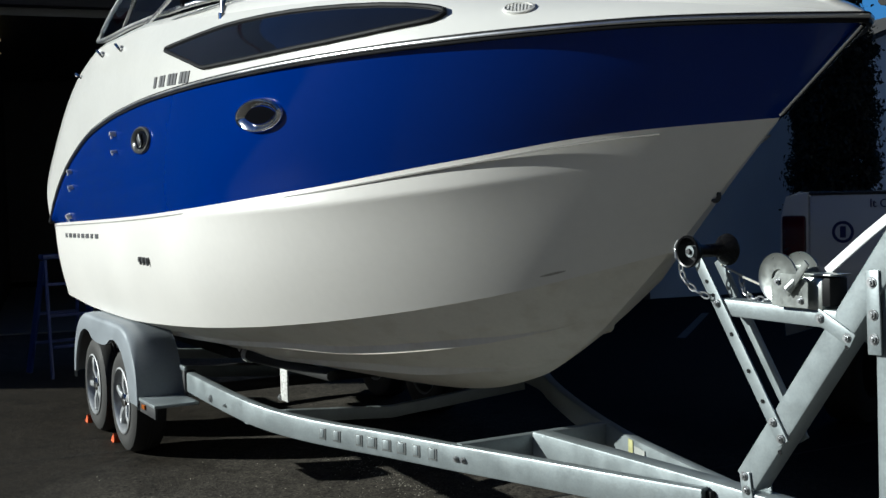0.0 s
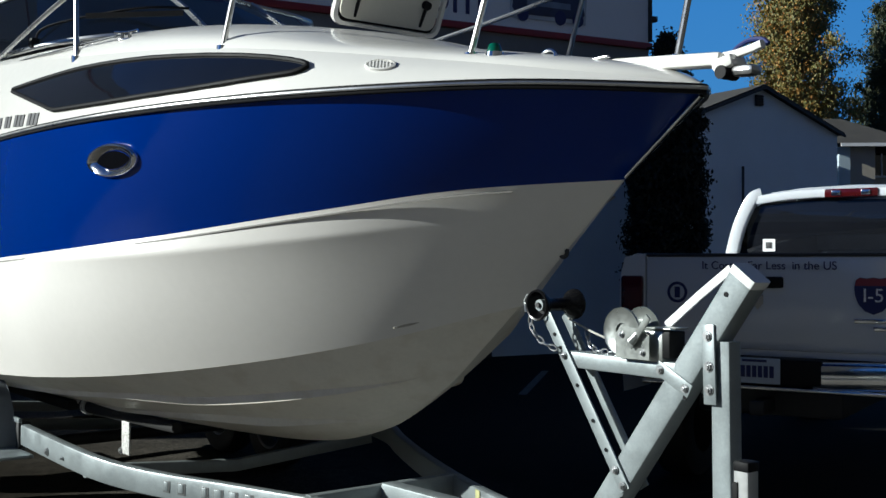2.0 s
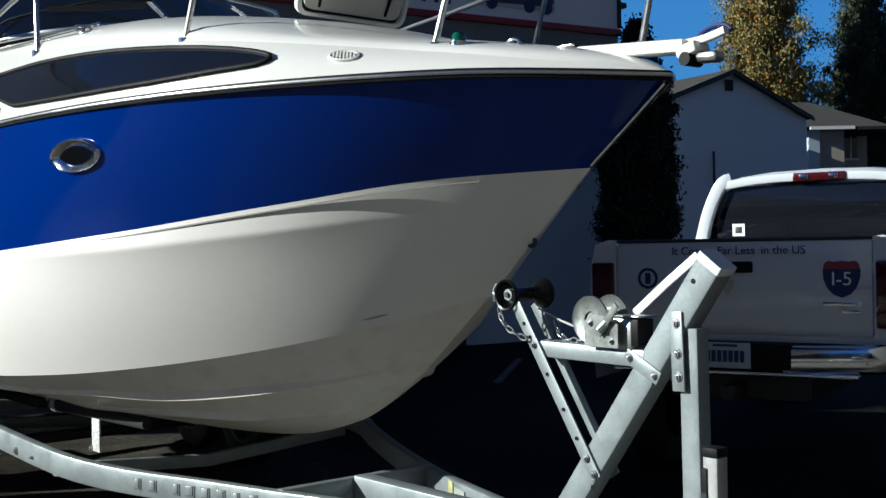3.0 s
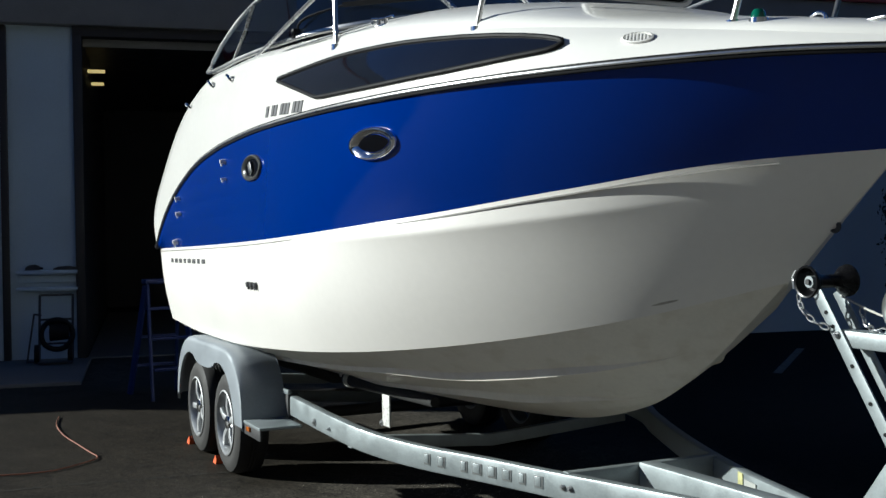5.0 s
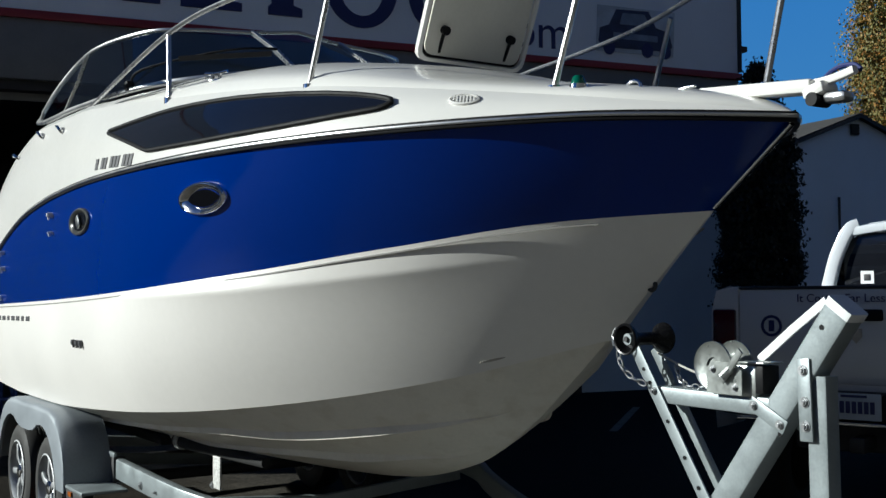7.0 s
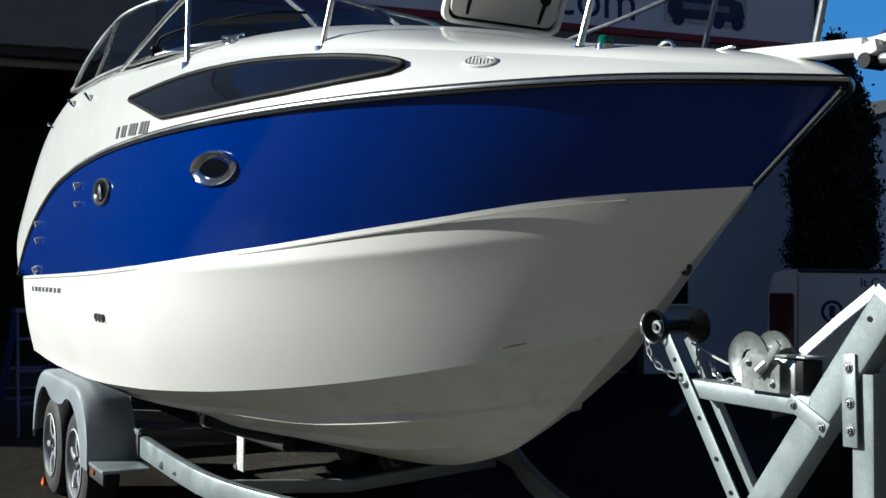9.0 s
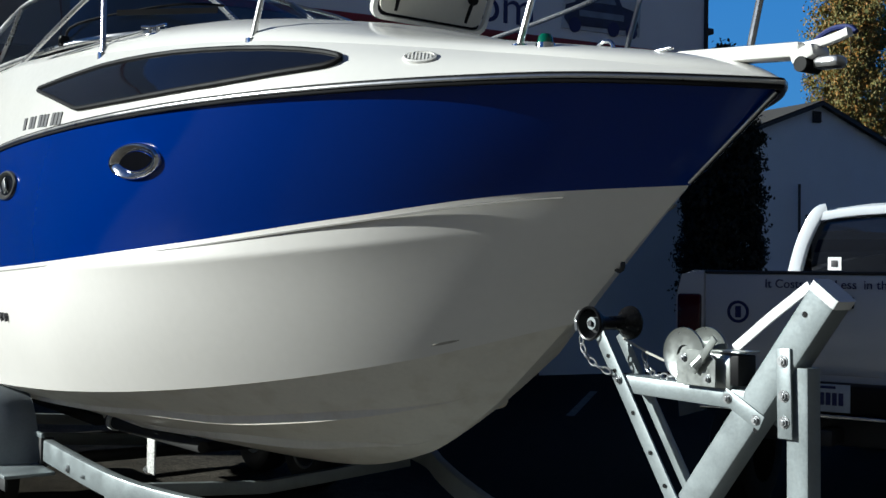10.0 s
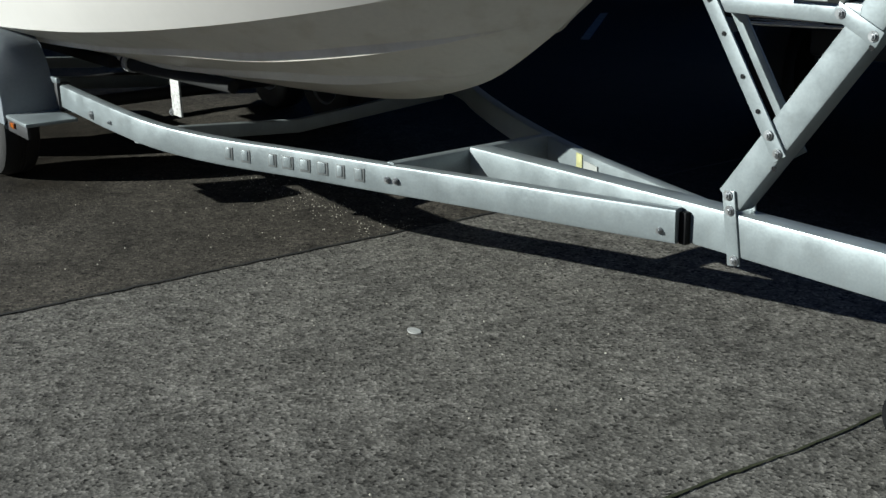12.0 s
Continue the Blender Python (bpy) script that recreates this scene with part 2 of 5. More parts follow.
DECK_Z = curve([(-1.95, 2.0), (-1.6, 2.24), (-1.2, 2.46), (-0.75, 2.62), (-0.25, 2.71), (0.5, 2.71), (1.2, 2.66), (2.0, 2.58), (3.2, 2.46), (4.25, 2.305), (4.6, 2.246), (4.8, 2.212), (4.9, 2.190), (4.965, 2.172)])
CROWN_Z = curve([(0.0, 2.85), (1.5, 2.82), (2.3, 2.78), (3.3, 2.61), (3.75, 2.48), (4.6, 2.31), (4.8, 2.258), (4.9, 2.215), (4.965, 2.178)])


def stations(n):
    """Steps from the transom to the stem, closer towards the bow."""
    return [1 - (1 - i / n) ** 1.7 for i in range(n + 1)]


def on(yf, zf, xe):
    return lambda s: Vector((lerp(AFT, xe, s), -yf(lerp(AFT, xe, s)) if s < 1 else 0.0, zf(lerp(AFT, xe, s))))


sheer = on(SHEER_Y, SHEER_Z, 4.965)
knuckle = on(KNUCK_Y, KNUCK_Z, 4.595)
chine = on(CHINE_Y, CHINE_Z, 4.03)
keel = on(lambda x: 0.0, KEEL_Z, 4.03)


def deck_edge(s):
    p = sheer(s)
    return Vector((p.x, min(0.0, p.y + DECK_IN(p.x)), max(p.z + 0.006, DECK_Z(p.x))))


def topside(s, v):
    """The white side between chine (v 0) and knuckle (v 1), with its moulded ledge."""
    a, b = chine(s), knuckle(s)
    p = a.lerp(b, v)
    x = p.x
    out = 0.045 * math.sin(math.pi * v) * (1 - ramp01(x, 1.5, 3.8)) * (0.4 + 0.6 * ramp01(x, -1.95, 0.0))
    vl = 1.0 - 0.07 * max(0.3, x - 1.0)
    amp = 0.030 * ramp01(x, 1.3, 2.6) * (1 - ramp01(x, 3.4, 4.2))
    d = vl - v
    out += amp * (math.exp(-d / 0.22) if d >= 0 else max(0.0, (1 - v) / (1 - vl)))
    return p + Vector((0.25 * out, -out, 0))


def blue_side(s, v):
    a, b = knuckle(s), sheer(s)
    p = a.lerp(b, v)
    out = 0.02 * math.sin(math.pi * v) * (1 - ramp01(p.x, 2.0, 4.0))
    return p + Vector((0, -out, 0))


def deck_side(s, v):
    a, b = sheer(s), deck_edge(s)
    p = a.lerp(b, v)
    out = 0.03 * math.sin(math.pi * min(1, v)) * (1 - ramp01(p.x, 3.6, 4.9))
    return p + Vector((0, -out, 0.3 * out))


def bottom(s, v):
    a, b = keel(s), chine(s)
    p = a.lerp(b, v)
    fade = 1 - ramp01(p.x, 3.0, 3.75)
    out = 0.03 * math.sin(math.pi * v) * fade
    return p + Vector((0, 0, -out))


boat = thing("motor_boat", "white and royal blue cabin cruiser resting on a boat trailer", "boat", (1.5, 0, 0.5))
SS = stations(72)
vs_ = [i / 56 for i in range(57)]
part("hull_side", both_sides([[topside(s, v) for s in SS] for v in sorted(set(vs_))]), HULLWHITE, boat, "off-white gelcoat hull side", crease=80)
part("blue_band", both_sides([[blue_side(s, i / 8) for s in SS] for i in range(9)]), BLUE, boat, "glossy royal blue hull band", crease=80)
UPPER_STRAKE = curve([(-1.95, 0.8), (1.9, 0.79), (2.4, 0.72), (2.8, 0.685), (3.08, 0.64), (3.33, 0.50), (3.49, 0.34), (4.03, 0.03)])
LOWER_STRAKE = curve([(-1.95, 0.52), (2.1, 0.50), (2.6, 0.405), (2.9, 0.305), (3.18, 0.12), (4.03, 0.01)])
rows = [[] for _ in range(14)]
for s in SS:
    x = lerp(AFT, 4.03, s)
    a, b = LOWER_STRAKE(x), UPPER_STRAKE(x)
    for k, v in enumerate((0, a * 0.4, a * 0.86, a, a + 0.02, lerp(a, b, 0.3), lerp(a, b, 0.85), b, b + 0.02, lerp(b, 1, 0.3), lerp(b, 1, 0.6), lerp(b, 1, 0.8), lerp(b, 1, 0.9), 1)):
        rows[k].append(bottom(s, min(1, v)))
part("hull_bottom", both_sides(rows), BOTTOM, boat, "stained off-white V bottom with strakes", crease=80)
for f, x1 in ((UPPER_STRAKE, 3.6), (LOWER_STRAKE, 3.26)):
    for side in (1, -1):
        bm = bmesh.new()
        last = None
        for i in range(91):
            x = lerp(AFT + 0.3, x1, i / 90)
            st = (x - AFT) / (4.03 - AFT)
            v = f(x)
            k = (1 - ramp01(x, x1 - 0.7, x1)) * (0.6 + 0.4 * ramp01(x, 1.4, 2.6))          # the lip runs out towards the bow
            wide = 0.055 * min(1.0, 0.55 / max(0.2, CHINE_Y(x)))
            sect = []
            for dv, dy, dz in ((-wide, 0, 0.002), (-0.3 * wide, -0.004, -0.015), (-0.004, -0.007, -0.033), (0.004, -0.008, -0.032), (0.018, -0.003, 0.003)):
                q = bottom(st, max(0.0, min(1.0, v + dv * (0.3 + 0.7 * k)))) + Vector((0, dy, dz)) * k + Vector((0, 0, -0.001))
                sect.append(bm.verts.new((q.x, q.y * side, q.z)))
            if last:
                for a, b, c, d in zip(last, last[1:], sect[1:], sect):
                    bm.faces.new((a, b, c, d))
            last = sect
        part("strake", bm, BOTTOM, boat, crease=25)
part("deck_side", both_sides([[deck_side(s, i / 8) for s in SS] for i in range(9)]), WHITE, boat)
prof = [keel(0), chine(0), knuckle(0), sheer(0), deck_edge(0)]
bm = bmesh.new()
bm.faces.new([bm.verts.new(p) for p in prof + [Vector((p.x, -p.y, p.z)) for p in reversed(prof[1:])]])
part("transom", bm, WHITE, boat)
# rub rail and the pinstripe under the blue
SR = stations(60)
rail_pts = [sheer(s) for s in SR]
whole = rail_pts + [Vector((p.x, -p.y, p.z)) for p in reversed(rail_pts[:-1])]
part("rub_rail", sweep(bmesh.new(), [p + Vector((0, 0, -0.004)) for p in whole], rect(0.024, 0.036, 0.006)), BLACK, boat, "black rubber rub rail")
part("rail_insert", sweep(bmesh.new(), [p + Vector((0, 0, -0.002)) for p in whole], rect(0.036, 0.014, 0.004)), STEEL, boat, "bright stainless insert")
kn = [p for p in (knuckle(s) for s in SR) if p.x < 4.3]
PIN = mat("grey_pinstripe", (0.25, 0.24, 0.22), 0.5)
for side in (1, -1):
    line = [Vector((p.x, p.y * side, p.z)) for p in kn]
    part("pinstripe", sweep(bmesh.new(), [p + Vector((0, 0, -0.022)) for p in line], rect(0.009, 0.006)), PIN, boat)
# deck
SD = [s for s in SS if lerp(AFT, 5.0, s) > 1.0]
rows = []
for k in range(9):
    r = []
    for s in SD:
        e = deck_edge(s)
        c = max(e.z, CROWN_Z(e.x))
        a = k / 8 * math.pi / 2
        r.append(Vector((e.x, e.y * math.cos(a), e.z + (c - e.z) * math.sin(a))))
    rows.append(r)
part("foredeck", both_sides(rows), WHITE, boat, "white moulded foredeck")


# ---- fittings of the boat ----
def surf_at(fn, x, z):
    """The place on a hull sheet at x and height z, with a frame: along, up, outward."""
    s, v = 0.5, 0.5
    for _ in range(40):
        lo, hi = 0.0, 1.0
        for _ in range(30):
            s = (lo + hi) / 2
            lo, hi = (s, hi) if fn(s, v).x < x else (lo, s)
        a, b = fn(s, 0).z, fn(s, 1).z
        v2 = max(0.0, min(1.0, (z - a) / (b - a))) if abs(b - a) > 1e-6 else 0.5
        if abs(v2 - v) < 1e-5:
            break
        v = v2
    p = fn(s, v)
    tx = (fn(min(1, s + 0.002), v) - fn(max(0, s - 0.002), v)).normalized()
    tz = (fn(s, min(1, v + 0.01)) - fn(s, max(0, v - 0.01))).normalized()
    n = tx.cross(tz).normalized()
    up = n.cross(tx).normalized()
    return Matrix((( tx.x, up.x, n.x, p.x), (tx.y, up.y, n.y, p.y), (tx.z, up.z, n.z, p.z), (0, 0, 0, 1)))


def moved(bm, m):
    bmesh.ops.transform(bm, matrix=m, verts=bm.verts)
    return bm


def oval(a, b, n=40, tip=1.0):
    """An outline of half-width a and half-height b; tip below 1 pulls its ends to points."""
    out = []
    for i in range(n):
        t = 2 * math.pi * i / n
        out.append((a * math.cos(t), b * math.copysign(abs(math.sin(t)) ** (1 / tip), math.sin(t))))
    return out


def plate(outline, z0, z1):
    """A flat slab with that outline."""
    bm = bmesh.new()
    lo = [bm.verts.new((x, y, z0)) for x, y in outline]
    hi = [bm.verts.new((x, y, z1)) for x, y in outline]
    bm.faces.new(hi)
    bm.faces.new(lo[::-1])
    n = len(lo)
    for i in range(n):
        bm.faces.new((lo[i], lo[(i + 1) % n], hi[(i + 1) % n], hi[i]))
    return bm


def rings_bm(outlines):
    """A dished ring: a list of (outline, height), all with as many points."""
    bm = bmesh.new()
    rr = [[bm.verts.new((x, y, z)) for x, y in o] for o, z in outlines]
    n = len(rr[0])
    for a, b in zip(rr, rr[1:]):
        for i in range(n):
            bm.faces.new((a[i], a[(i + 1) % n], b[(i + 1) % n], b[i]))
    return bm


# oval portlight and the smaller one aft of it
m = surf_at(blue_side, 2.66, 2.016)
port = part("portlight", moved(rings_bm([(oval(0.19, 0.076, 72), -0.01), (oval(0.19, 0.076, 72), 0.008), (oval(0.187, 0.074, 72), 0.014), (oval(0.181, 0.070, 72), 0.019), (oval(0.172, 0.065, 72), 0.020), (oval(0.158, 0.056, 72, 0.85), 0.014), (oval(0.14, 0.045, 72, 0.7), 0.004), (oval(0.128, 0.038, 72, 0.6), -0.006)]), m), CHROME, boat, "polished oval portlight rim")
part("lens", moved(plate(oval(0.13, 0.040, tip=0.6), -0.012, 0.0), m), LENS, port)
m = surf_at(blue_side, 1.01, 2.005)
port = part("portlight", moved(rings_bm([(oval(0.2, 0.078, 60), -0.01), (oval(0.2, 0.078, 60), 0.008), (oval(0.194, 0.075, 60), 0.014), (oval(0.18, 0.068, 60), 0.015), (oval(0.15, 0.056, 60), 0.007), (oval(0.138, 0.05, 60), -0.004)]), m), mat("dull_dark_steel", (0.07, 0.072, 0.07), 0.35, metal=0.5, var=0.15), boat, "small dull steel portlight rim")
part("lens", moved(plate(oval(0.14, 0.052), -0.012, 0.002), m), LENS, port)
part("latch", moved(box((0.0, 0.0, 0.012), (0.05, 0.07, 0.014), Matrix.Rotation(0.5, 4, "Z"), 0.004), m), STEEL, port)
for x, z, k in ((0.37, 2.084, 1.0), (0.395, 1.973, 0.6), (-1.025, 1.90, 0.9), (-1.0, 1.785, 1.0), (-1.25, 1.575, 1.3)):
    m = surf_at(blue_side, x, z)
    bm = rod((0, 0, -0.01), (0, 0, 0.035), 0.020 * k, 14, 0.012 * k)
    add_box(bm, (0, -0.012, 0.022), (0.018, 0.045 * k, 0.014), bevel=0.005)
    part("hull_fitting", moved(bm, m), WHITE, boat, "bright drain fitting")
for x in (0.80, 0.88, 0.96):
    m = surf_at(topside, x, 1.312)
    bm = rod((0, 0, -0.01), (0, 0, 0.02), 0.016, 14)
    add_box(bm, (0.008, -0.016, 0.010), (0.018, 0.03, 0.014), bevel=0.005)
    part("through_hull", moved(bm, m), BARGREY, boat, "dark through-hull fitting")
for i in range(8):
    m = surf_at(topside, -1.5 + 0.158 * i, 1.425 + 0.001 * i)
    part("name_mark", moved(box((0, 0, 0.001), (0.10 if i % 3 else 0.07, 0.032, 0.006)), m), BARGREY, boat, "small grey maker's mark")
for i, (x, w) in enumerate(((1.285, 0.045), (1.39, 0.042), (1.445, 0.042), (1.55, 0.042), (1.605, 0.042), (1.66, 0.042), (1.76, 0.042), (1.815, 0.042), (1.87, 0.042))):
    m = surf_at(deck_side, x, 2.30 - 0.004 * i)
    part("registration_bar", moved(box((0, 0, 0.001), (w, 0.062, 0.006)), m), BARGREY, boat, "plain dark registration marking")
m = surf_at(topside, 3.66, 1.30)
part("scuff", moved(plate(oval(0.06, 0.006, 20, 0.7), 0.0, 0.001), m), mat("scuffed_gelcoat", (0.36, 0.34, 0.30), 0.6, var=0.3, scale=40), boat, "grey scuff on the gelcoat")


# cabin window, lying on the deck side
def window_bands(x):
    top = curve([(1.36, 2.475), (2.09, 2.482), (2.65, 2.462), (3.07, 2.428), (3.41, 2.388), (3.69, 2.335), (3.765, 2.31)])(x)
    low = curve([(1.36, 2.46), (1.7, 2.379), (1.98, 2.312), (2.085, 2.288), (2.2, 2.281), (2.82, 2.266), (3.21, 2.265), (3.51, 2.273), (3.735, 2.282), (3.765, 2.30)])(x)
    return low, top


def window_point(x, k, lift):
    low, top = window_bands(x)
    m = surf_at(deck_side, x, low + (top - low) * k)
    return m.translation + lift * m.to_3x3().col[2]


wx = [1.36, 1.38, 1.42, 1.48, 1.6, 1.75, 1.9, 2.03, 2.085, 2.14, 2.2, 2.4, 2.6, 2.8, 3.0, 3.2, 3.4, 3.55, 3.66, 3.72, 3.75, 3.765]
window = part("cabin_window", grid_bm([[window_point(x, k / 5, 0.007) for x in wx] for k in range(6)]), DARKGLASS, boat, "long tinted cabin window")
outline = [window_point(x, 0, 0.008) for x in wx] + [window_point(x, 1, 0.008) for x in reversed(wx[:-1])]
outline = [p for i, p in enumerate(outline) if (p - outline[i - 1]).length > 0.006]
part("window_frame", sweep(bmesh.new(), outline, ring(0.011, 8), up=(0.2, -0.9, 0.4), closed=True), BLACK, window, "black rubber window frame")

# louvred vent, navigation light and cleats
m = surf_at(deck_side, 4.03, 2.292)
vent = part("deck_vent", moved(rings_bm([(oval(0.064, 0.036), -0.004), (oval(0.064, 0.036), 0.006), (oval(0.056, 0.03), 0.009), (oval(0.054, 0.028), 0.002)]), m), WHITE, boat, "white oval louvred vent")
part("backing", moved(plate(oval(0.055, 0.029), -0.002, 0.003), m), mat("vent_shade", (0.42, 0.42, 0.41), 0.6), vent)
for i in range(7):
    x = -0.042 + 0.014 * i
    h = 0.027 * math.sqrt(max(0.1, 1 - (x / 0.055) ** 2))
    part("slat", moved(box((x, 0, 0.005), (0.006, 2 * h, 0.006), Matrix.Rotation(0.35, 4, "Z")), m), WHITE, vent)
GREEN = mat("green_lens", (0.006, 0.10, 0.06), 0.15, var=0.1, coat=0.5)
nav = part("navigation_light", lathe([(0.001, 0.022), (0.018, 0.02), (0.024, 0.01), (0.028, -0.01), (0.03, -0.03)], 20), GREEN, boat, "green starboard navigation light")
nav.matrix_basis = Matrix.Translation((4.323, -0.40, 2.35)) @ Matrix.Rotation(math.pi / 2, 4, "X")
part("base", rod((4.323, -0.40, 2.30), (4.323, -0.40, 2.338), 0.036, 20, 0.034), CHROME, boat)


def cleat(p, yaw, k=1.0):
    """A two-horned mooring cleat on its feet."""
    bm = tube(smooth_path([(-0.085, 0, 0.05), (-0.05, 0, 0.046), (0, 0, 0.042), (0.05, 0, 0.046), (0.085, 0, 0.05)], 5), 0.010, 8)
    add_rod(bm, (-0.03, 0, -0.02), (-0.025, 0, 0.045), 0.012, 8)
    add_rod(bm, (0.03, 0, -0.02), (0.025, 0, 0.045), 0.012, 8)
    add_box(bm, (0, 0, 0), (0.10, 0.035, 0.012), bevel=0.004)
    return part("cleat", moved(bm, Matrix.Translation(p) @ Matrix.Rotation(yaw, 4, "Z") @ Matrix.Scale(k, 4)), CHROME, boat, "chrome mooring cleat")


cleat((2.36, -1.02, 2.62), 0.5, 0.8)
for x, z in ((-0.79, 2.57), (-0.19, 2.655), (0.28, 2.63)):
    m = surf_at(deck_side, x, z)
    bm = tube(smooth_path([(-0.06, 0.02, 0.0), (-0.05, 0.02, 0.05), (0.03, 0.0, 0.06), (0.06, -0.03, 0.03), (0.06, -0.04, 0.0)], 5), 0.014, 8)
    part("fender_hook", moved(bm, m @ Matrix.Scale(0.65, 4)), CHROME, boat, "chrome fender hook")

# hand rail, starboard and port, with raked posts
rails = {}
for side in (-1, 1):
    drop = 0.0 if side < 0 else -0.03
    top = [(0.32, 1.12, 2.72), (0.55, 1.11, 2.765), (1.84, 1.09, 2.94 + drop), (2.65, 1.03, 2.965 + drop), (3.35, 0.87, 2.96 + drop), (4.2, 0.52, 2.95 + drop), (4.75, 0.22, 2.95 + drop), (4.98, 0.0, 2.95 + drop)]
    rail = part("bow_rail", tube([(x, y * side, z) for x, y, z in [tuple(p) for p in smooth_path(top, 8)]], 0.0125, 10), STEEL, boat, "polished stainless bow rail")
    posts = [((1.965, 1.118, 2.575), (1.86, 1.085, 2.94)), ((3.195, 0.935, 2.46), (3.32, 0.88, 2.955)), ((4.242, 0.448, 2.33), (4.44, 0.40, 2.945)), ((4.83, -0.02, 2.29), (4.96, -0.06, 2.95))]
    if side > 0:
        posts = posts[:2]
        posts[1] = ((3.30, 0.92, 2.45), (3.62, 0.78, 2.925))
    for a, b in posts:
        post = part("rail_post", rod((a[0], a[1] * side, a[2]), (b[0], b[1] * side, b[2] + (drop if side > 0 else 0)), 0.0125, 10), STEEL, rail)
        part("post_foot", rod((a[0], a[1] * side, a[2] - 0.02), (a[0], a[1] * side, a[2] + 0.012), 0.026, 12), CHROME, post)
    part("rail_foot", rod((0.30, 1.115 * side, 2.66), (0.33, 1.12 * side, 2.73), 0.02, 10), CHROME, rail)
part("grab_line", tube(smooth_path([(0.32, -1.15, 2.70), (1.0, -1.14, 2.685), (1.7, -1.12, 2.655), (2.3, -1.05, 2.64)], 6), 0.007, 8), STEEL, boat)

# windscreen
W_TOP = [(-0.52, -1.155, 2.86), (-0.30, -1.12, 2.985), (-0.02, -1.06, 3.115), (0.36, -1.01, 3.175), (0.90, -0.87, 3.18), (1.10, -0.65, 3.175), (1.12, -0.3, 3.20), (1.14, 0.0, 3.235)]
W_LOW = [(-0.60, -1.17, 2.80), (-0.45, -1.165, 2.785), (-0.2, -1.15, 2.785), (0.27, -1.12, 2.79), (1.15, -1.0, 2.785), (1.58, -0.7, 2.81), (1.76, -0.3, 2.845), (1.80, 0.0, 2.85)]


def mirrored(pts):
    return list(pts) + [Vector((p[0], -p[1], p[2])) for p in reversed(pts[:-1])]


wt, wl = mirrored(smooth_path(W_TOP, 6)), mirrored(smooth_path(W_LOW, 6))
PANE = glass("windscreen_glass", (0.42, 0.52, 0.62))
screen = part("windscreen", sweep(bmesh.new(), wt, rect(0.028, 0.022, 0.006)), STEEL, boat, "wraparound windscreen with aluminium frame")
part("lower_frame", sweep(bmesh.new(), wl, rect(0.03, 0.03, 0.008)), STEEL, screen)
pane = part("pane", grid_bm([wl, [a.lerp(b, 0.5) + Vector((0.03, 0, 0.0)) for a, b in zip(wl, wt)], wt]), PANE, screen, "clear curved glass")
pane.visible_shadow = False
n = len(wt)
for i in (0, 15, 36, n - 37, n - 16, n - 1):
    part("pillar", sweep(bmesh.new(), [wl[i], wl[i].lerp(wt[i], 0.5) + Vector((0.03, 0, 0)), wt[i]], rect(0.05 if i in (15, n - 16) else 0.034, 0.022, 0.005), up=(0.3, 0.8, 0.1)), STEEL, screen)
wb = bmesh.new()
sweep(wb, smooth_path([(1.02, -1.02, 2.80), (1.1, -0.98, 2.90), (1.5, -0.62, 2.98), (1.6, -0.35, 3.0)], 5), ring(0.008, 6))
add_box(wb, (1.02, -1.03, 2.81), (0.05, 0.05, 0.06), bevel=0.01)
sweep(wb, [(1.32, -0.84, 2.94), (1.68, -0.42, 2.95)], rect(0.012, 0.03))
part("wiper", wb, BLACK, screen, "black windscreen wiper")

# side decks and cockpit
SA = [s for s in stations(72) if lerp(AFT, 5.0, s) <= 1.06]
for side in (-1, 1):
    rows = []
    for dy, dz in ((0, 0), (0.03, 0.03), (0.08, 0.05), (0.22, 0.06), (0.24, 0.03), (0.25, -0.45), (0.26, -1.0)):
        rows.append([Vector((p.x, -side * (p.y + dy), p.z + dz)) for p in map(deck_edge, SA)])
    part("coaming", grid_bm(rows), WHITE, boat)
part("cockpit_sole", box((-0.45, 0, 1.25), (2.95, 2.1, 0.06)), WHITE, boat)
part("cockpit_bulkhead", box((1.03, 0, 2.0), (0.04, 2.1, 1.45)), WHITE, boat)
part("helm_seat", box((0.1, -0.55, 1.75), (0.5, 0.5, 0.9), bevel=0.08), WHITE, boat)

# open foredeck hatch
m = Matrix.Translation((3.02, 0, 2.675)) @ Matrix.Rotation(radians(25), 4, "Y")
hatch = part("foredeck_hatch", moved(box((0, 0, 0.29), (0.03, 0.56, 0.56), bevel=0.013), m), BLACK, boat, "open hatch lid standing on its hinge")
r4 = []
for cx, cy, a0 in ((0.20, 0.23, 0), (-0.20, 0.23, 90), (-0.20, -0.23, 180), (0.20, -0.23, 270)):
    r4 += [(cx + 0.045 * math.cos(radians(a0 + k)), cy + 0.045 * math.sin(radians(a0 + k))) for k in (0, 30, 60, 90)]
turn = Matrix.Translation((0.0, 0, 0.29)) @ Matrix.Rotation(math.pi / 2, 4, "Y")
CREAM = mat("cream_plastic", (0.70, 0.68, 0.60), 0.4, var=0.05)
part("liner", moved(plate(r4, 0.010, 0.024), m @ turn), CREAM, hatch, "cream inner panel")
rim = [(x * 1.13, y * 1.13) for x, y in r4]
part("rim", moved(rings_bm([(rim, 0.0), (rim, 0.028), ([(x * 1.06, y * 1.06) for x, y in r4], 0.03), ([(x * 1.05, y * 1.05) for x, y in r4], 0.01)]), m @ turn), WHITE, hatch)
for y in (-0.19, 0.19):
    bm = rod((0.02, y, 0.06), (0.035, y * 1.02, 0.17), 0.009, 8)
    add_rod(bm, (0.022, y, 0.17), (0.05, y, 0.17), 0.022, 12)
    part("hatch_latch", moved(bm, m), BLACK, hatch)

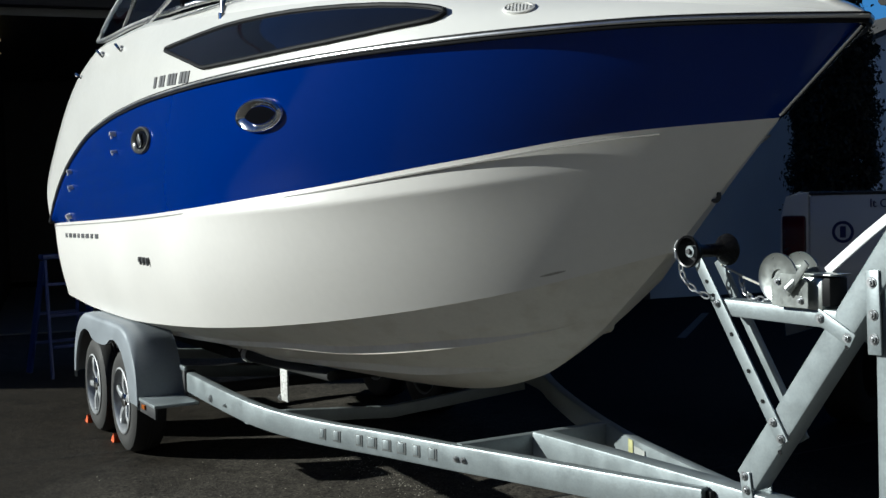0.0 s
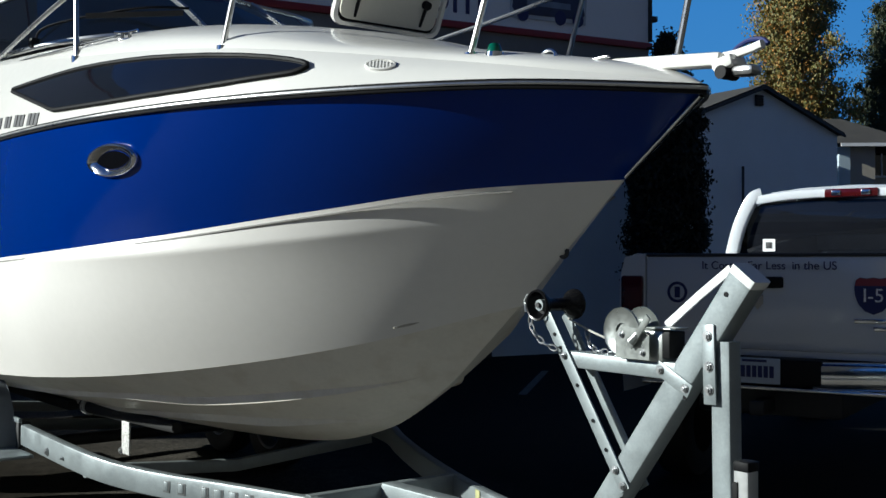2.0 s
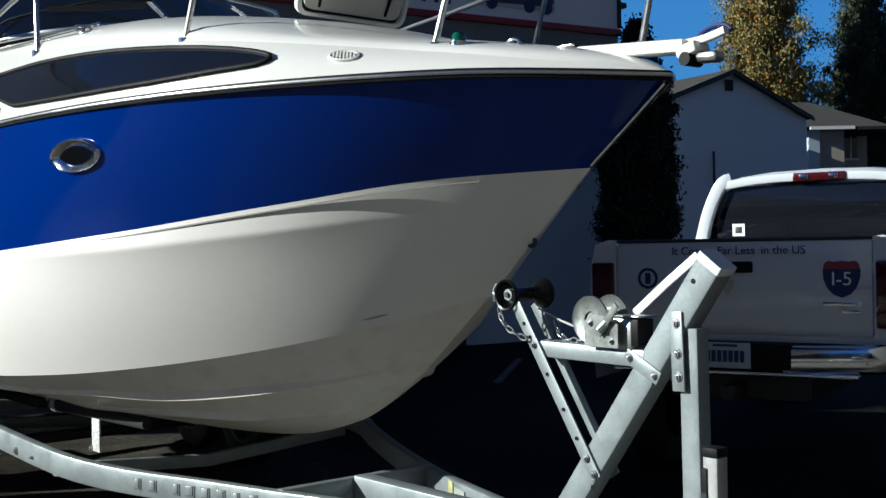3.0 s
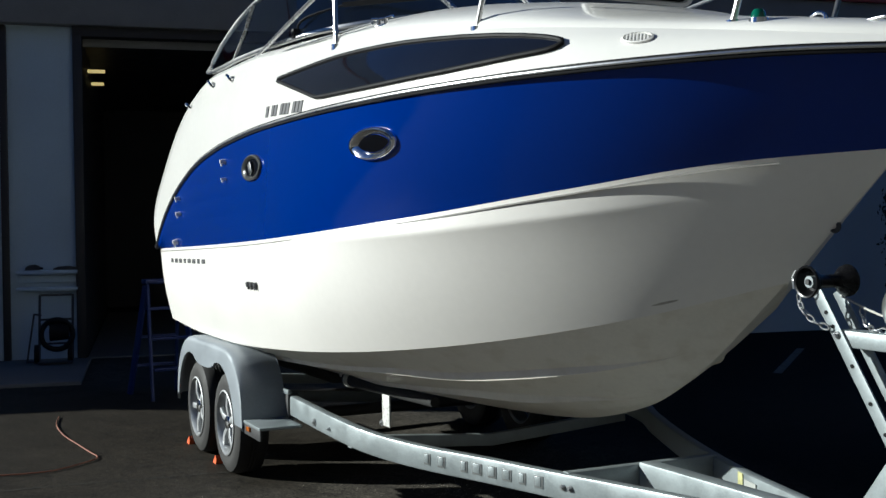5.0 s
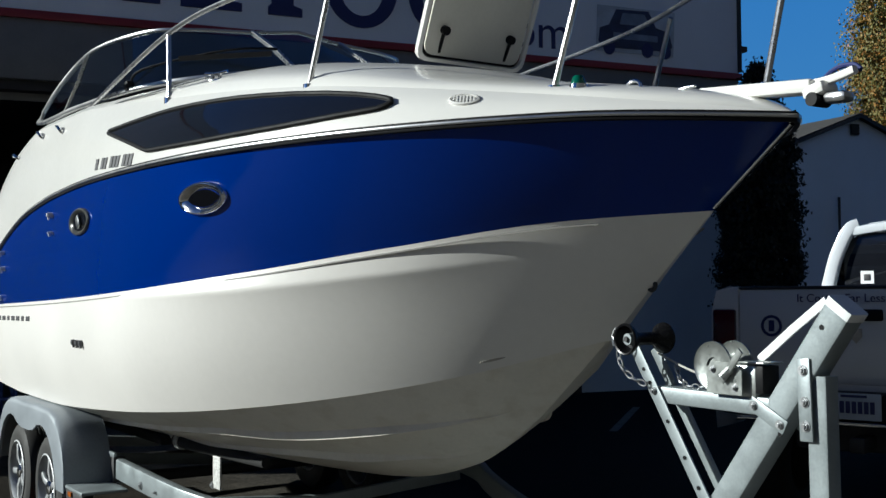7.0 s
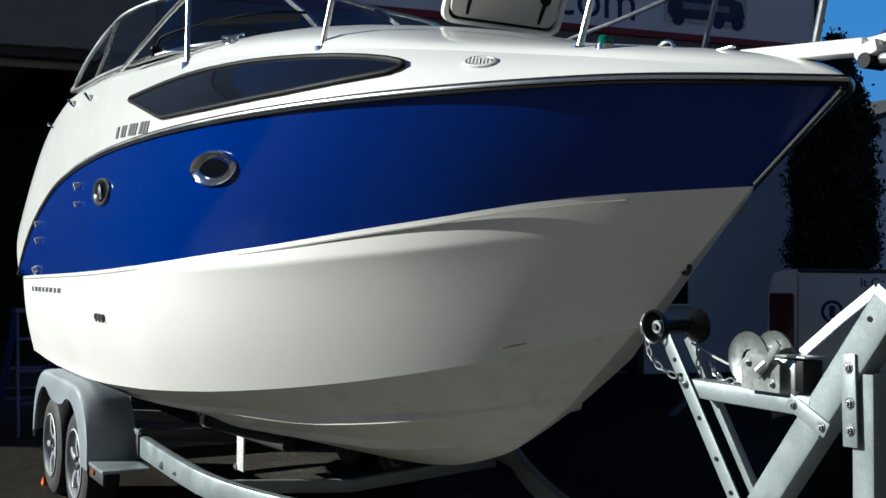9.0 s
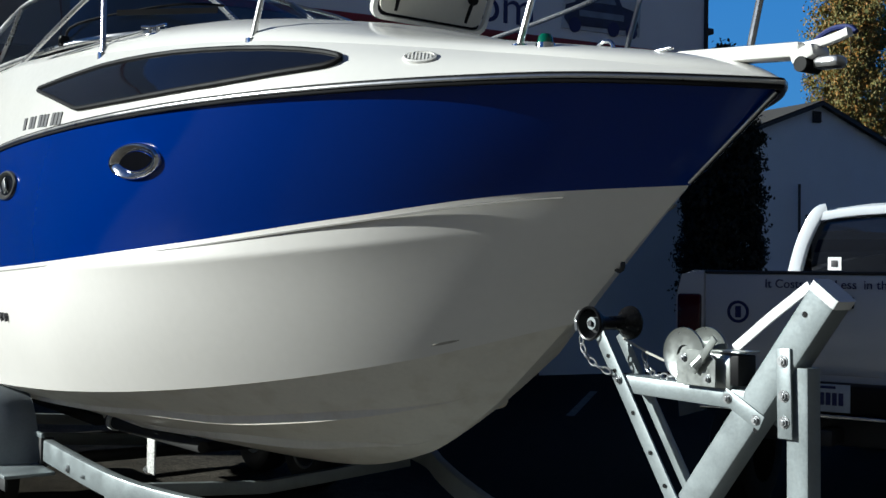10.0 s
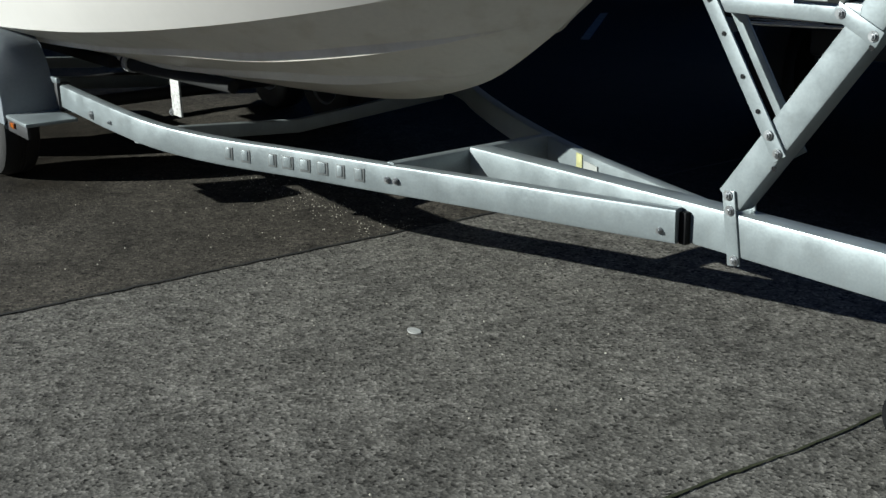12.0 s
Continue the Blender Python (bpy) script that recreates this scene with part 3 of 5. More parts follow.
# bow: anchor arm, roller, tow eye
arm = part("anchor_arm", moved(box((0, 0, 0), (0.50, 0.085, 0.048), bevel=0.012), Matrix.Translation((4.81, 0, 2.274)) @ Matrix.Rotation(radians(5.5), 4, "Y")), WHITE, boat, "white bow roller arm carrying the anchor")
part("arm_foot", box((4.68, 0, 2.245), (0.12, 0.075, 0.06), bevel=0.01), WHITE, arm)
part("roller_cheek", moved(box((0, 0, 0), (0.085, 0.09, 0.045), bevel=0.014), Matrix.Translation((5.07, 0, 2.234)) @ Matrix.Rotation(radians(-14), 4, "Y")), WHITE, arm)
part("bow_roller", rod((5.072, -0.05, 2.202), (5.072, 0.03, 2.202), 0.023, 18), BLACK, arm)
part("anchor_shank", sweep(bmesh.new(), smooth_path([(5.03, 0, 2.262), (5.10, 0, 2.264), (5.16, 0, 2.272), (5.205, 0, 2.282)], 5), rect(0.028, 0.028, 0.008)), WHITE, arm)
part("anchor_fluke", moved(box((0, 0, 0), (0.09, 0.06, 0.038), bevel=0.016), Matrix.Translation((5.14, 0, 2.202)) @ Matrix.Rotation(radians(4), 4, "Y")), STEEL, arm)
part("deck_bar", box((4.56, -0.16, 2.300), (0.22, 0.014, 0.010), bevel=0.003), CHROME, boat, "thin chrome strip on the foredeck")
part("deck_ring", tube(smooth_path([(4.40, -0.24, 2.30), (4.405, -0.24, 2.335), (4.44, -0.24, 2.348), (4.475, -0.24, 2.335), (4.48, -0.24, 2.30)], 5), 0.007, 8), CHROME, boat, "small chrome deck ring")
part("roll_bar", tube(smooth_path([(5.05, 0.03, 2.262), (5.085, 0.03, 2.292), (5.13, 0.03, 2.308), (5.18, 0.03, 2.304), (5.205, 0.03, 2.285)], 6), 0.009, 8), NAVY, arm, "dark blue bent bar over the anchor")
bm = tube([Vector((4.285 + 0.020 * math.cos(a) - 0.012, 0, 1.605 + 0.020 * math.sin(a))) for a in [2 * math.pi * i / 14 for i in range(14)]], 0.009, 8, up=(0, 1, 0), closed=True)
part("tow_eye", bm, DARK, boat, "stainless bow eye")
stem = [Vector((lerp(4.60, 4.95, k / 8) + 0.004, 0, lerp(1.88, 2.14, k / 8))) for k in range(9)]
part("stem_strip", sweep(bmesh.new(), stem, rect(0.024, 0.012, 0.004), up=(0.6, 0, -0.8)), CHROME, boat, "bright stem band")


# ---- the trailer ----
trailer = thing("boat_trailer", "galvanised tandem-axle boat trailer carrying the cruiser", "trailer", (1.5, 0, 0))
RAIL = [(0.74, -0.985, 0.54), (1.17, -0.978, 0.524), (1.5, -0.962, 0.508), (1.77, -0.925, 0.488), (1.98, -0.845, 0.464), (2.25, -0.738, 0.449), (2.6, -0.596, 0.442), (3.0, -0.45, 0.435), (3.4, -0.315, 0.434), (3.86, -0.185, 0.437), (4.27, -0.07, 0.443)]
BOLT = mat("zinc_bolt", (0.42, 0.43, 0.44), 0.35, metal=0.9, var=0.15, scale=20)


def bolt(p, way, r=0.014, parent=None):
    """A hexagon head on a washer, standing out along way."""
    p, way = Vector(p), Vector(way).normalized()
    bm = rod(p, p + way * 0.003, r * 1.35, 14)
    add_rod(bm, p + way * 0.003, p + way * 0.010, r, 6)
    add_rod(bm, p + way * 0.010, p + way * 0.015, r * 0.55, 8)
    return part("bolt", bm, BOLT, parent or trailer)


def hole(p, r=0.008):
    """A dark drilled hole in a face turned to starboard."""
    p = Vector(p)
    return part("hole", rod(p, p + Vector((0, -0.002, 0)), r, 12), BLACK, trailer)


near_path = smooth_path(RAIL, 8)
for side in (1, -1):
    pts = [Vector((p.x, p.y * side, p.z)) for p in near_path]
    part("side_rail", sweep(bmesh.new(), pts, rect(0.055, 0.122, 0.010)), GALV, trailer, "curved galvanised side rail")
    part("rail_collar", box((0.70, -0.985 * side, 0.535), (0.045, 0.075, 0.15), bevel=0.006), DARK, trailer)
    part("rear_rail", sweep(bmesh.new(), [(-2.2, -0.95 * side, 0.50), (0.70, -0.95 * side, 0.50)], rect(0.06, 0.12, 0.008)), GALV, trailer)
part("tongue", sweep(bmesh.new(), [(3.08, 0, 0.44), (4.35, 0, 0.452), (6.6, 0, 0.458)], rect(0.09, 0.145, 0.01)), GALV, trailer, "galvanised box tongue")
part("rail_end_shade", box((4.285, -0.045, 0.435), (0.03, 0.05, 0.115), bevel=0.004), BLACK, trailer)
part("coupler", box((6.65, 0, 0.48), (0.3, 0.11, 0.13), bevel=0.03), DARK, trailer)
part("front_crossmember", sweep(bmesh.new(), [(3.05, -0.43, 0.445), (3.05, 0.43, 0.445)], rect(0.05, 0.11, 0.006)), GALV, trailer)
part("crossmember", sweep(bmesh.new(), [(1.55, -0.92, 0.44), (1.5, 0.0, 0.36), (1.55, 0.92, 0.44)], rect(0.05, 0.07, 0.006)), GALV, trailer)
for x in (-0.4, -1.6):
    part("crossmember", sweep(bmesh.new(), [(x, -0.94, 0.46), (x, 0, 0.38), (x, 0.94, 0.46)], rect(0.05, 0.08, 0.006)), GALV, trailer)
DECAL = mat("yellow_label", (0.46, 0.45, 0.22), 0.5, var=0.2, scale=30)
part("decal", box((3.40, 0.284, 0.458), (0.055, 0.004, 0.062), Matrix.Rotation(-0.32, 4, "Z")), DECAL, trailer, "faded yellow warning label")
part("decal", box((3.50, 0.253, 0.446), (0.12, 0.004, 0.045), Matrix.Rotation(-0.30, 4, "Z")), mat("grey_label", (0.35, 0.36, 0.34), 0.5), trailer)


MARK = mat("shadowed_embossing", (0.16, 0.17, 0.17), 0.5, var=0.2)
# raised marks on the near rail, as plain bars
def on_rail(x, dz=0.0, lift=0.0295):
    for a, b in zip(near_path, near_path[1:]):
        if a.x <= x <= b.x:
            p = a.lerp(b, (x - a.x) / (b.x - a.x))
            t = (b - a).normalized()
            n = t.cross(Vector((0, 0, 1))).normalized()
            return p + n * lift + Vector((0, 0, dz)), t, n


for x, w in ((2.245, 0.044), (2.335, 0.05), (2.475, 0.044), (2.555, 0.062), (2.645, 0.056), (2.735, 0.056), (2.825, 0.044), (2.92, 0.052)):
    p, t, n = on_rail(x, 0.002)
    up = n.cross(t)
    m = Matrix(((t.x, n.x, up.x, p.x), (t.y, n.y, up.y, p.y), (t.z, n.z, up.z, p.z), (0, 0, 0, 1)))
    # the darker bar behind draws the shadow edge of the raised face
    edge = part("maker_mark", moved(box((0, -0.0005, 0), (w, 0.003, 0.058), bevel=0.001), m), MARK, trailer, "plain raised maker's bar with dark outline")
    part("raised_face", moved(box((-0.003, 0.001, 0.003), (w - 0.016, 0.006, 0.044), bevel=0.002), m), GALV, edge)
for x in (3.055, 3.095):
    p, t, n = on_rail(x, 0.0)
    bolt(p, n, 0.011)
for x, dz in ((1.19, -0.02), (1.42, -0.015)):
    p, t, n = on_rail(x, dz)
    bolt(p, n, 0.018 if x < 1.3 else 0.008)
p, t, n = on_rail(4.215, -0.02)
bolt(p, n, 0.009)


# wheels
def wheel(x, side):
    w = part("wheel", lathe([(0.20, -0.10), (0.262, -0.110), (0.30, -0.108), (0.328, -0.092), (0.343, -0.06), (0.345, -0.02), (0.340, -0.016), (0.340, -0.008), (0.345, -0.004), (0.345, 0.004), (0.340, 0.008), (0.340, 0.016), (0.345, 0.02), (0.343, 0.06), (0.328, 0.092), (0.30, 0.108), (0.26, 0.108), (0.20, 0.10), (0.20, -0.10)], 48), TYRE, trailer, "black trailer tyre")
    w.matrix_basis = Matrix.Translation((x, -1.13 * side, 0.345)) @ (Matrix.Identity(4) if side > 0 else Matrix.Rotation(math.pi, 4, "Z"))
    rim = part("rim", lathe([(0.215, -0.098), (0.222, -0.112), (0.212, -0.116), (0.200, -0.10), (0.188, -0.05), (0.185, 0.09), (0.2, 0.1)], 40), RIM, w, "silver alloy rim")
    part("disc", lathe([(0.186, -0.035), (0.12, -0.03), (0.06, -0.03), (0.001, -0.03)], 32), DARK, rim)
    hub = part("hub", lathe([(0.055, -0.03), (0.052, -0.085), (0.045, -0.10), (0.02, -0.108), (0.001, -0.108)], 20), CHROME, rim, "bright hub cap")
    for k in range(5):
        a = 2 * math.pi * k / 5 + 0.3 + x
        bm = sweep(bmesh.new(), [Vector((0.035 * math.cos(a), -0.075, 0.035 * math.sin(a))), Vector((0.11 * math.cos(a), -0.088, 0.11 * math.sin(a))), Vector((0.196 * math.cos(a), -0.082, 0.196 * math.sin(a)))], rect(0.044, 0.03, 0.01), up=(0, -1, 0))
        part("spoke", bm, RIM, rim)
        b = a + math.pi / 5
        part("wheel_nut", rod((0.075 * math.cos(b), -0.03, 0.075 * math.sin(b)), (0.075 * math.cos(b), -0.06, 0.075 * math.sin(b)), 0.012, 6), CHROME, rim)


for x in (0.0, -0.84):
    for side in (1, -1):
        wheel(x, side)
    part("axle", rod((x, -1.05, 0.36), (x, 1.05, 0.36), 0.04, 14), DARK, trailer)


# tandem fenders: one sheet over both wheels, with a scalloped skirt
def fender(side):
    top = [(-1.30, 0.40), (-1.28, 0.55), (-1.20, 0.72), (-1.05, 0.83), (-0.85, 0.875), (-0.42, 0.875), (0.0, 0.875), (0.24, 0.86), (0.42, 0.79), (0.54, 0.66), (0.59, 0.50), (0.60, 0.43)]
    top = [(p.x, p.z) for p in smooth_path([(x, 0, z) for x, z in top], 4)]
    yo, yi = -1.285, -0.995
    rows = []
    for y, drop in ((yi, 0.0), (yi, 0.003), (-1.10, 0.0), (yo + 0.05, 0.0), (yo + 0.018, 0.006), (yo + 0.004, 0.02), (yo, 0.04)):
        rows.append([Vector((x, y * side, z - drop)) for x, z in top])
    skirt = []
    for x, z in top:
        d = min(abs(x), abs(x + 0.84))
        arch = 0.345 + math.sqrt(max(0.0, 0.41 ** 2 - d * d)) if d < 0.41 else 0.345
        low = min(z - 0.05, max(arch, 0.69 if -0.84 < x < 0 else 0.40))
        skirt.append(Vector((x, yo * side, low)))
    rows.append([a.lerp(b, 0.5) for a, b in zip(rows[-1], skirt)])
    rows.append(skirt)
    rows.append([p + Vector((0, 0.02 * side, -0.004)) for p in skirt])
    f = part("fender", grid_bm(rows), FENDER, trailer, "grey tandem fender with scalloped skirt")
    part("step", box((0.78, -1.14 * side, 0.445), (0.36, 0.27, 0.02), bevel=0.005), GALV, f)
    part("step_apron", box((0.78, -1.262 * side, 0.405), (0.35, 0.016, 0.07), bevel=0.004), DARK, f)
    part("marker_lamp", box((0.72, -1.276 * side, 0.415), (0.07, 0.014, 0.028), bevel=0.004), mat("amber_lens", (0.35, 0.09, 0.01), 0.2), f, "small amber marker lamp")
    part("inner_bracket", box((0.66, -1.01 * side, 0.62), (0.12, 0.02, 0.03), bevel=0.004), GALV, f)


fender(1)
fender(-1)

# bunks, brackets and rollers under the hull
FLAKING = mat("flaking_white_paint", (0.62, 0.62, 0.60), 0.6, var=0.2, scale=40, dirt=(0.12, 0.10, 0.08), dirt_amount=0.9)
CARPET = mat("black_carpet", (0.02, 0.02, 0.02), 0.95, var=0.3, bump=0.4)
for side in (1, -1):
    part("bunk", sweep(bmesh.new(), [(-1.6, -0.62 * side, 0.66), (0.55, -0.62 * side, 0.665)], rect(0.10, 0.06, 0.01)), CARPET, trailer)
    arm_r = part("roller_arm", rod((0.66, -0.60 * side, 0.675), (1.85, -0.53 * side, 0.67), 0.045, 14, 0.03), CARPET, trailer)
    for k in (0.70, 0.735):
        part("band", rod((k, -0.598 * side, 0.675), (k + 0.016, -0.597 * side, 0.675), 0.052, 18), FLAKING, arm_r)
    # far bracket takes the dark colour for the shade under the hull
    part("bunk_bracket", box((1.28, -0.585 * side, 0.55), (0.11, 0.012, 0.19), bevel=0.004), FLAKING if side == 1 else DARK, trailer, "flaking white bunk bracket" if side == 1 else "")
    bolt((1.22, -0.59 * side, 0.47), (0, -side, 0), 0.016)

# winch post
CAPWHITE = mat("white_plastic_cap", (0.75, 0.76, 0.76), 0.4, var=0.04)
post = part("winch_post", sweep(bmesh.new(), [(4.452, 0, 0.565), (5.143, 0, 1.508)], rect(0.104, 0.086, 0.010), up=(0, 1, 0)), GALV, trailer, "raked square winch post")
d = Vector((0.691, 0, 0.943)).normalized()
e = Vector((5.143, 0, 1.508))
part("cap", sweep(bmesh.new(), [e, e + d * 0.02, e + d * 0.03], rect(0.110, 0.092, 0.012), up=(0, 1, 0)), CAPWHITE, post, "white plastic end cap")
part("upright", sweep(bmesh.new(), [(5.062, 0, 0.52), (5.054, 0, 1.30)], rect(0.078, 0.066, 0.008), up=(0, 1, 0)), GALV, trailer)
for side in (1, -1):
    part("post_plate", moved(box((0, 0, 0), (0.052, 0.008, 0.27), bevel=0.003), Matrix.Translation((5.023, -0.048 * side, 1.222)) @ Matrix.Rotation(radians(-2), 4, "Y")), GALV, trailer)
    part("clamp_plate", moved(box((0, 0, 0), (0.05, 0.008, 0.25), bevel=0.003), Matrix.Translation((4.475, -0.049 * side, 0.475)) @ Matrix.Rotation(radians(-9), 4, "Y")), GALV, trailer)
    part("arm_plate", moved(box((0, 0, 0), (0.17, 0.006, 0.05), bevel=0.003), Matrix.Translation((4.866, -0.048 * side, 1.160)) @ Matrix.Rotation(radians(27), 4, "Y")), GALV, trailer)
    strut = part("roller_strut", sweep(bmesh.new(), [(4.232, -0.052 * side, 1.36), (4.645, -0.050 * side, 0.735)], rect(0.008, 0.05, 0.002), up=(0.83, 0, 0.55)), GALV, trailer)
for x, z in ((5.019, 1.318), (5.024, 1.215), (5.026, 1.137)):
    bolt((x, -0.052, z), (0, -1, 0), 0.014)
for x, z in ((4.458, 0.585), (4.468, 0.535), (4.497, 0.372)):
    bolt((x, -0.054, z), (0, -1, 0), 0.013)
for x, z in ((4.921, 1.132), (4.811, 1.187), (4.60, 0.805), (4.637, 0.752)):
    bolt((x, -0.057 if z < 1 else -0.051, z), (0, -1, 0), 0.012)
for t_ in (0.12, 0.2, 0.42, 0.62, 0.78):
    hole((lerp(4.232, 4.645, t_), -0.057, lerp(1.36, 0.735, t_)), 0.0075)
bolt((4.335, -0.057, 1.205), (0, -1, 0), 0.011)
for x, z in ((5.09, 1.46), (4.915, 1.10), (4.62, 0.70)):
    hole((x, -0.0432, z), 0.009)
part("winch_arm", sweep(bmesh.new(), [(4.33, 0, 1.192), (4.87, 0, 1.185)], rect(0.088, 0.062, 0.006)), GALV, trailer)
# bow roller
RUB = mat("black_polyurethane", (0.006, 0.006, 0.007), 0.28, var=0.1)
RUB.node_tree.nodes["Principled BSDF"].inputs["Specular IOR Level"].default_value = 0.2
roller = part("bow_stop_roller", lathe([(0.012, -0.062), (0.042, -0.066), (0.052, -0.104), (0.058, -0.106), (0.061, -0.100), (0.058, -0.088), (0.036, -0.066), (0.026, -0.045), (0.024, 0.0), (0.026, 0.045), (0.036, 0.066), (0.058, 0.088), (0.061, 0.100), (0.058, 0.106), (0.052, 0.104), (0.034, 0.090), (0.012, 0.088)], 40), RUB, trailer, "black spool-shaped bow roller")
roller.matrix_basis = Matrix.Translation((4.280, -0.048, 1.40))
part("roller_hub", rod((0, -0.090, 0), (0, 0.098, 0), 0.022, 20), GALV, roller)
part("hub_nut", rod((0, -0.100, 0), (0, 0.108, 0), 0.011, 6), DARK, roller)
# winch
ZINC = mat("yellow_zinc_plate", (0.37, 0.39, 0.375), 0.34, metal=0.8, var=0.05, scale=14)
winch = part("winch", box((4.72, 0, 1.268), (0.20, 0.10, 0.11), bevel=0.006), ZINC, trailer, "zinc-plated hand winch")
for y in (-0.062, 0.05):
    part("drum_flange", lathe([(0.03, y), (0.078, y), (0.087, y - 0.006), (0.087, y + 0.002), (0.078, y + 0.006), (0.03, y + 0.006)], 36), ZINC, winch).matrix_basis = Matrix.Translation((4.64, 0, 1.315))
part("drum", rod((4.64, -0.055, 1.315), (4.64, 0.05, 1.315), 0.04, 20), ZINC, winch)
part("side_plate", moved(plate([(-0.075, -0.09), (0.085, -0.09), (0.085, -0.005), (0.04, 0.022), (-0.045, 0.022), (-0.075, 0.0)], 0, 0.004), Matrix.Translation((4.70, -0.076, 1.31)) @ Matrix.Rotation(math.pi / 2, 4, "X")), ZINC, winch)
for x, z in ((4.655, 1.305), (4.70, 1.275), (4.755, 1.245)):
    bolt((x, -0.08, z), (0, -1, 0), 0.010, winch)
# black block standing in for the shaded inside of the open gear box
part("gear_box_shade", box((4.80, -0.005, 1.275), (0.10, 0.085, 0.095), bevel=0.004), BLACK, winch)
part("gear_top", box((4.80, -0.005, 1.332), (0.12, 0.10, 0.006), bevel=0.002), ZINC, winch)
part("crank_arm", sweep(bmesh.new(), [(4.705, -0.092, 1.265), (4.80, -0.10, 1.375)], rect(0.006, 0.026, 0.002), up=(0.7, 0, -0.7)), ZINC, winch)
part("crank_grip", rod((4.715, -0.10, 1.28), (4.74, -0.085, 1.31), 0.016, 10), ZINC, winch)
part("safety_bar", sweep(bmesh.new(), [(4.755, 0.05, 1.337), (4.90, 0.05, 1.447), (5.04, 0.05, 1.545)], rect(0.010, 0.032, 0.003)), CAPWHITE, winch)
part("winch_strap", tube([(4.58, -0.02, 1.265), (4.44, -0.01, 1.30), (4.30, 0.0, 1.345)], 0.0045, 8), mat("grey_rope", (0.45, 0.44, 0.40), 0.8, var=0.2, scale=60), winch)


# safety chain, link by link
def chain(pts):
    pts = smooth_path(pts, 8)
    out, run = [pts[0]], 0.0
    for a, b in zip(pts, pts[1:]):
        run += (b - a).length
        if run >= 0.026:
            out.append(b)
            run = 0.0
    link = tube([Vector((0.019 * math.cos(t_) if abs(math.cos(t_)) > 0.5 else 0.019 * math.cos(t_), 0.010 * math.sin(t_), 0)) for t_ in [2 * math.pi * k / 12 for k in range(12)]], 0.0038, 6, closed=True)
    first = part("chain_link", link, BOLT, trailer)
    for k, (a, b) in enumerate(zip(out, out[1:])):
        t = (b - a).normalized()
        m = Matrix.Translation((a + b) / 2) @ t.to_track_quat("X", "Z").to_matrix().to_4x4() @ Matrix.Rotation(math.pi / 2 * (k % 2), 4, "X")
        if k == 0:
            first.matrix_basis = m
        else:
            share("chain_link", first, m, trailer)


chain([(4.215, -0.11, 1.41), (4.19, -0.10, 1.33), (4.235, -0.095, 1.265), (4.315, -0.07, 1.225)])
chain([(4.37, 0.03, 1.30), (4.40, 0.02, 1.245), (4.47, 0.0, 1.228), (4.56, 0.0, 1.232), (4.62, 0.01, 1.235)])
part("hook", tube(smooth_path([(4.19, -0.11, 1.44), (4.175, -0.115, 1.41), (4.18, -0.115, 1.37)], 5), 0.006, 6), BOLT, trailer)
# tongue jack
jack = part("jack", sweep(bmesh.new(), [(5.21, -0.10, 0.16), (5.21, -0.10, 0.90)], rect(0.058, 0.058, 0.008), up=(0, 1, 0)), mat("bare_aluminium", (0.62, 0.63, 0.63), 0.35, metal=0.6, var=0.08), trailer, "square trailer jack with black cap")
part("jack_cap", box((5.21, -0.10, 0.915), (0.062, 0.062, 0.035), bevel=0.008), BLACK, jack)
part("jack_slot", box((5.19, -0.131, 0.80), (0.022, 0.006, 0.13), bevel=0.002), BLACK, jack)
part("jack_label", box((5.19, -0.1335, 0.755), (0.02, 0.004, 0.06)), mat("dark_label", (0.02, 0.025, 0.03), 0.4), jack)
part("jack_wheel", rod((5.21, -0.13, 0.095), (5.21, -0.07, 0.095), 0.095, 20), BLACK, jack)
part("jack_bracket", box((5.21, -0.058, 0.46), (0.10, 0.03, 0.12), bevel=0.004), GALV, jack)

# orange wheel chocks
ORANGE = mat("orange_plastic", (0.85, 0.14, 0.04), 0.5, var=0.1)
for x in (-1.22, -0.37):
    c = part("wheel_chock", moved(plate([(-0.06, 0.0), (0.03, 0.0), (0.04, 0.04), (0.022, 0.065)], -0.025, 0.025), Matrix.Translation((x, -1.2, 0.0)) @ Matrix.Rotation(math.pi / 2, 4, "X")), ORANGE)
    tagged(c, "small bright orange plastic wheel chock against a trailer tyre", "wheel chock", "wheel chocks")


# ---- shop building, in its own axes: x along the facade, y into the building ----
SHOP_H = 5.2
shop = thing("shop_building", "pale metal-sided repair shop with open dark bay and large sign", "building", (-7.9, -1.1, 0), rz=80)
# facade of three walls round the bay, which runs from x = 0 to 9.6
part("wall", box((-5.15, 0.1, SHOP_H / 2), (10.25, 0.2, SHOP_H)), SIDING, shop, "painted pale blue-white wall", smooth=False)
# low wing out of view, added and sized to set the ground's shadow edge
part("unseen_wing_wall", box((-17.1, 0.1, 2.22), (13.6, 0.2, 4.44)), SIDING, shop, "unseen lower wing added to cast the yard's shadow", smooth=False)
part("wall", box((11.26, 0.1, 2.175), (3.08, 0.2, 4.35)), SIDING, shop, smooth=False)
part("wall", box((6.4, 0.1, (4.35 + SHOP_H) / 2), (12.8, 0.2, SHOP_H - 4.35)), SIDING, shop, smooth=False)
part("wall", box((12.9, 6.1, SHOP_H / 2), (0.2, 12, SHOP_H)), SIDING, shop, smooth=False)
part("unseen_wing_wall", box((-23.9, 6.2, 2.22), (0.2, 11.8, 4.44)), SIDING, shop, smooth=False)
# rear walls and bay lining are near-black, the indoor shade in their colour
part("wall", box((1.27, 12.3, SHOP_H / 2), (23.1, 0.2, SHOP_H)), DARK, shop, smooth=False)
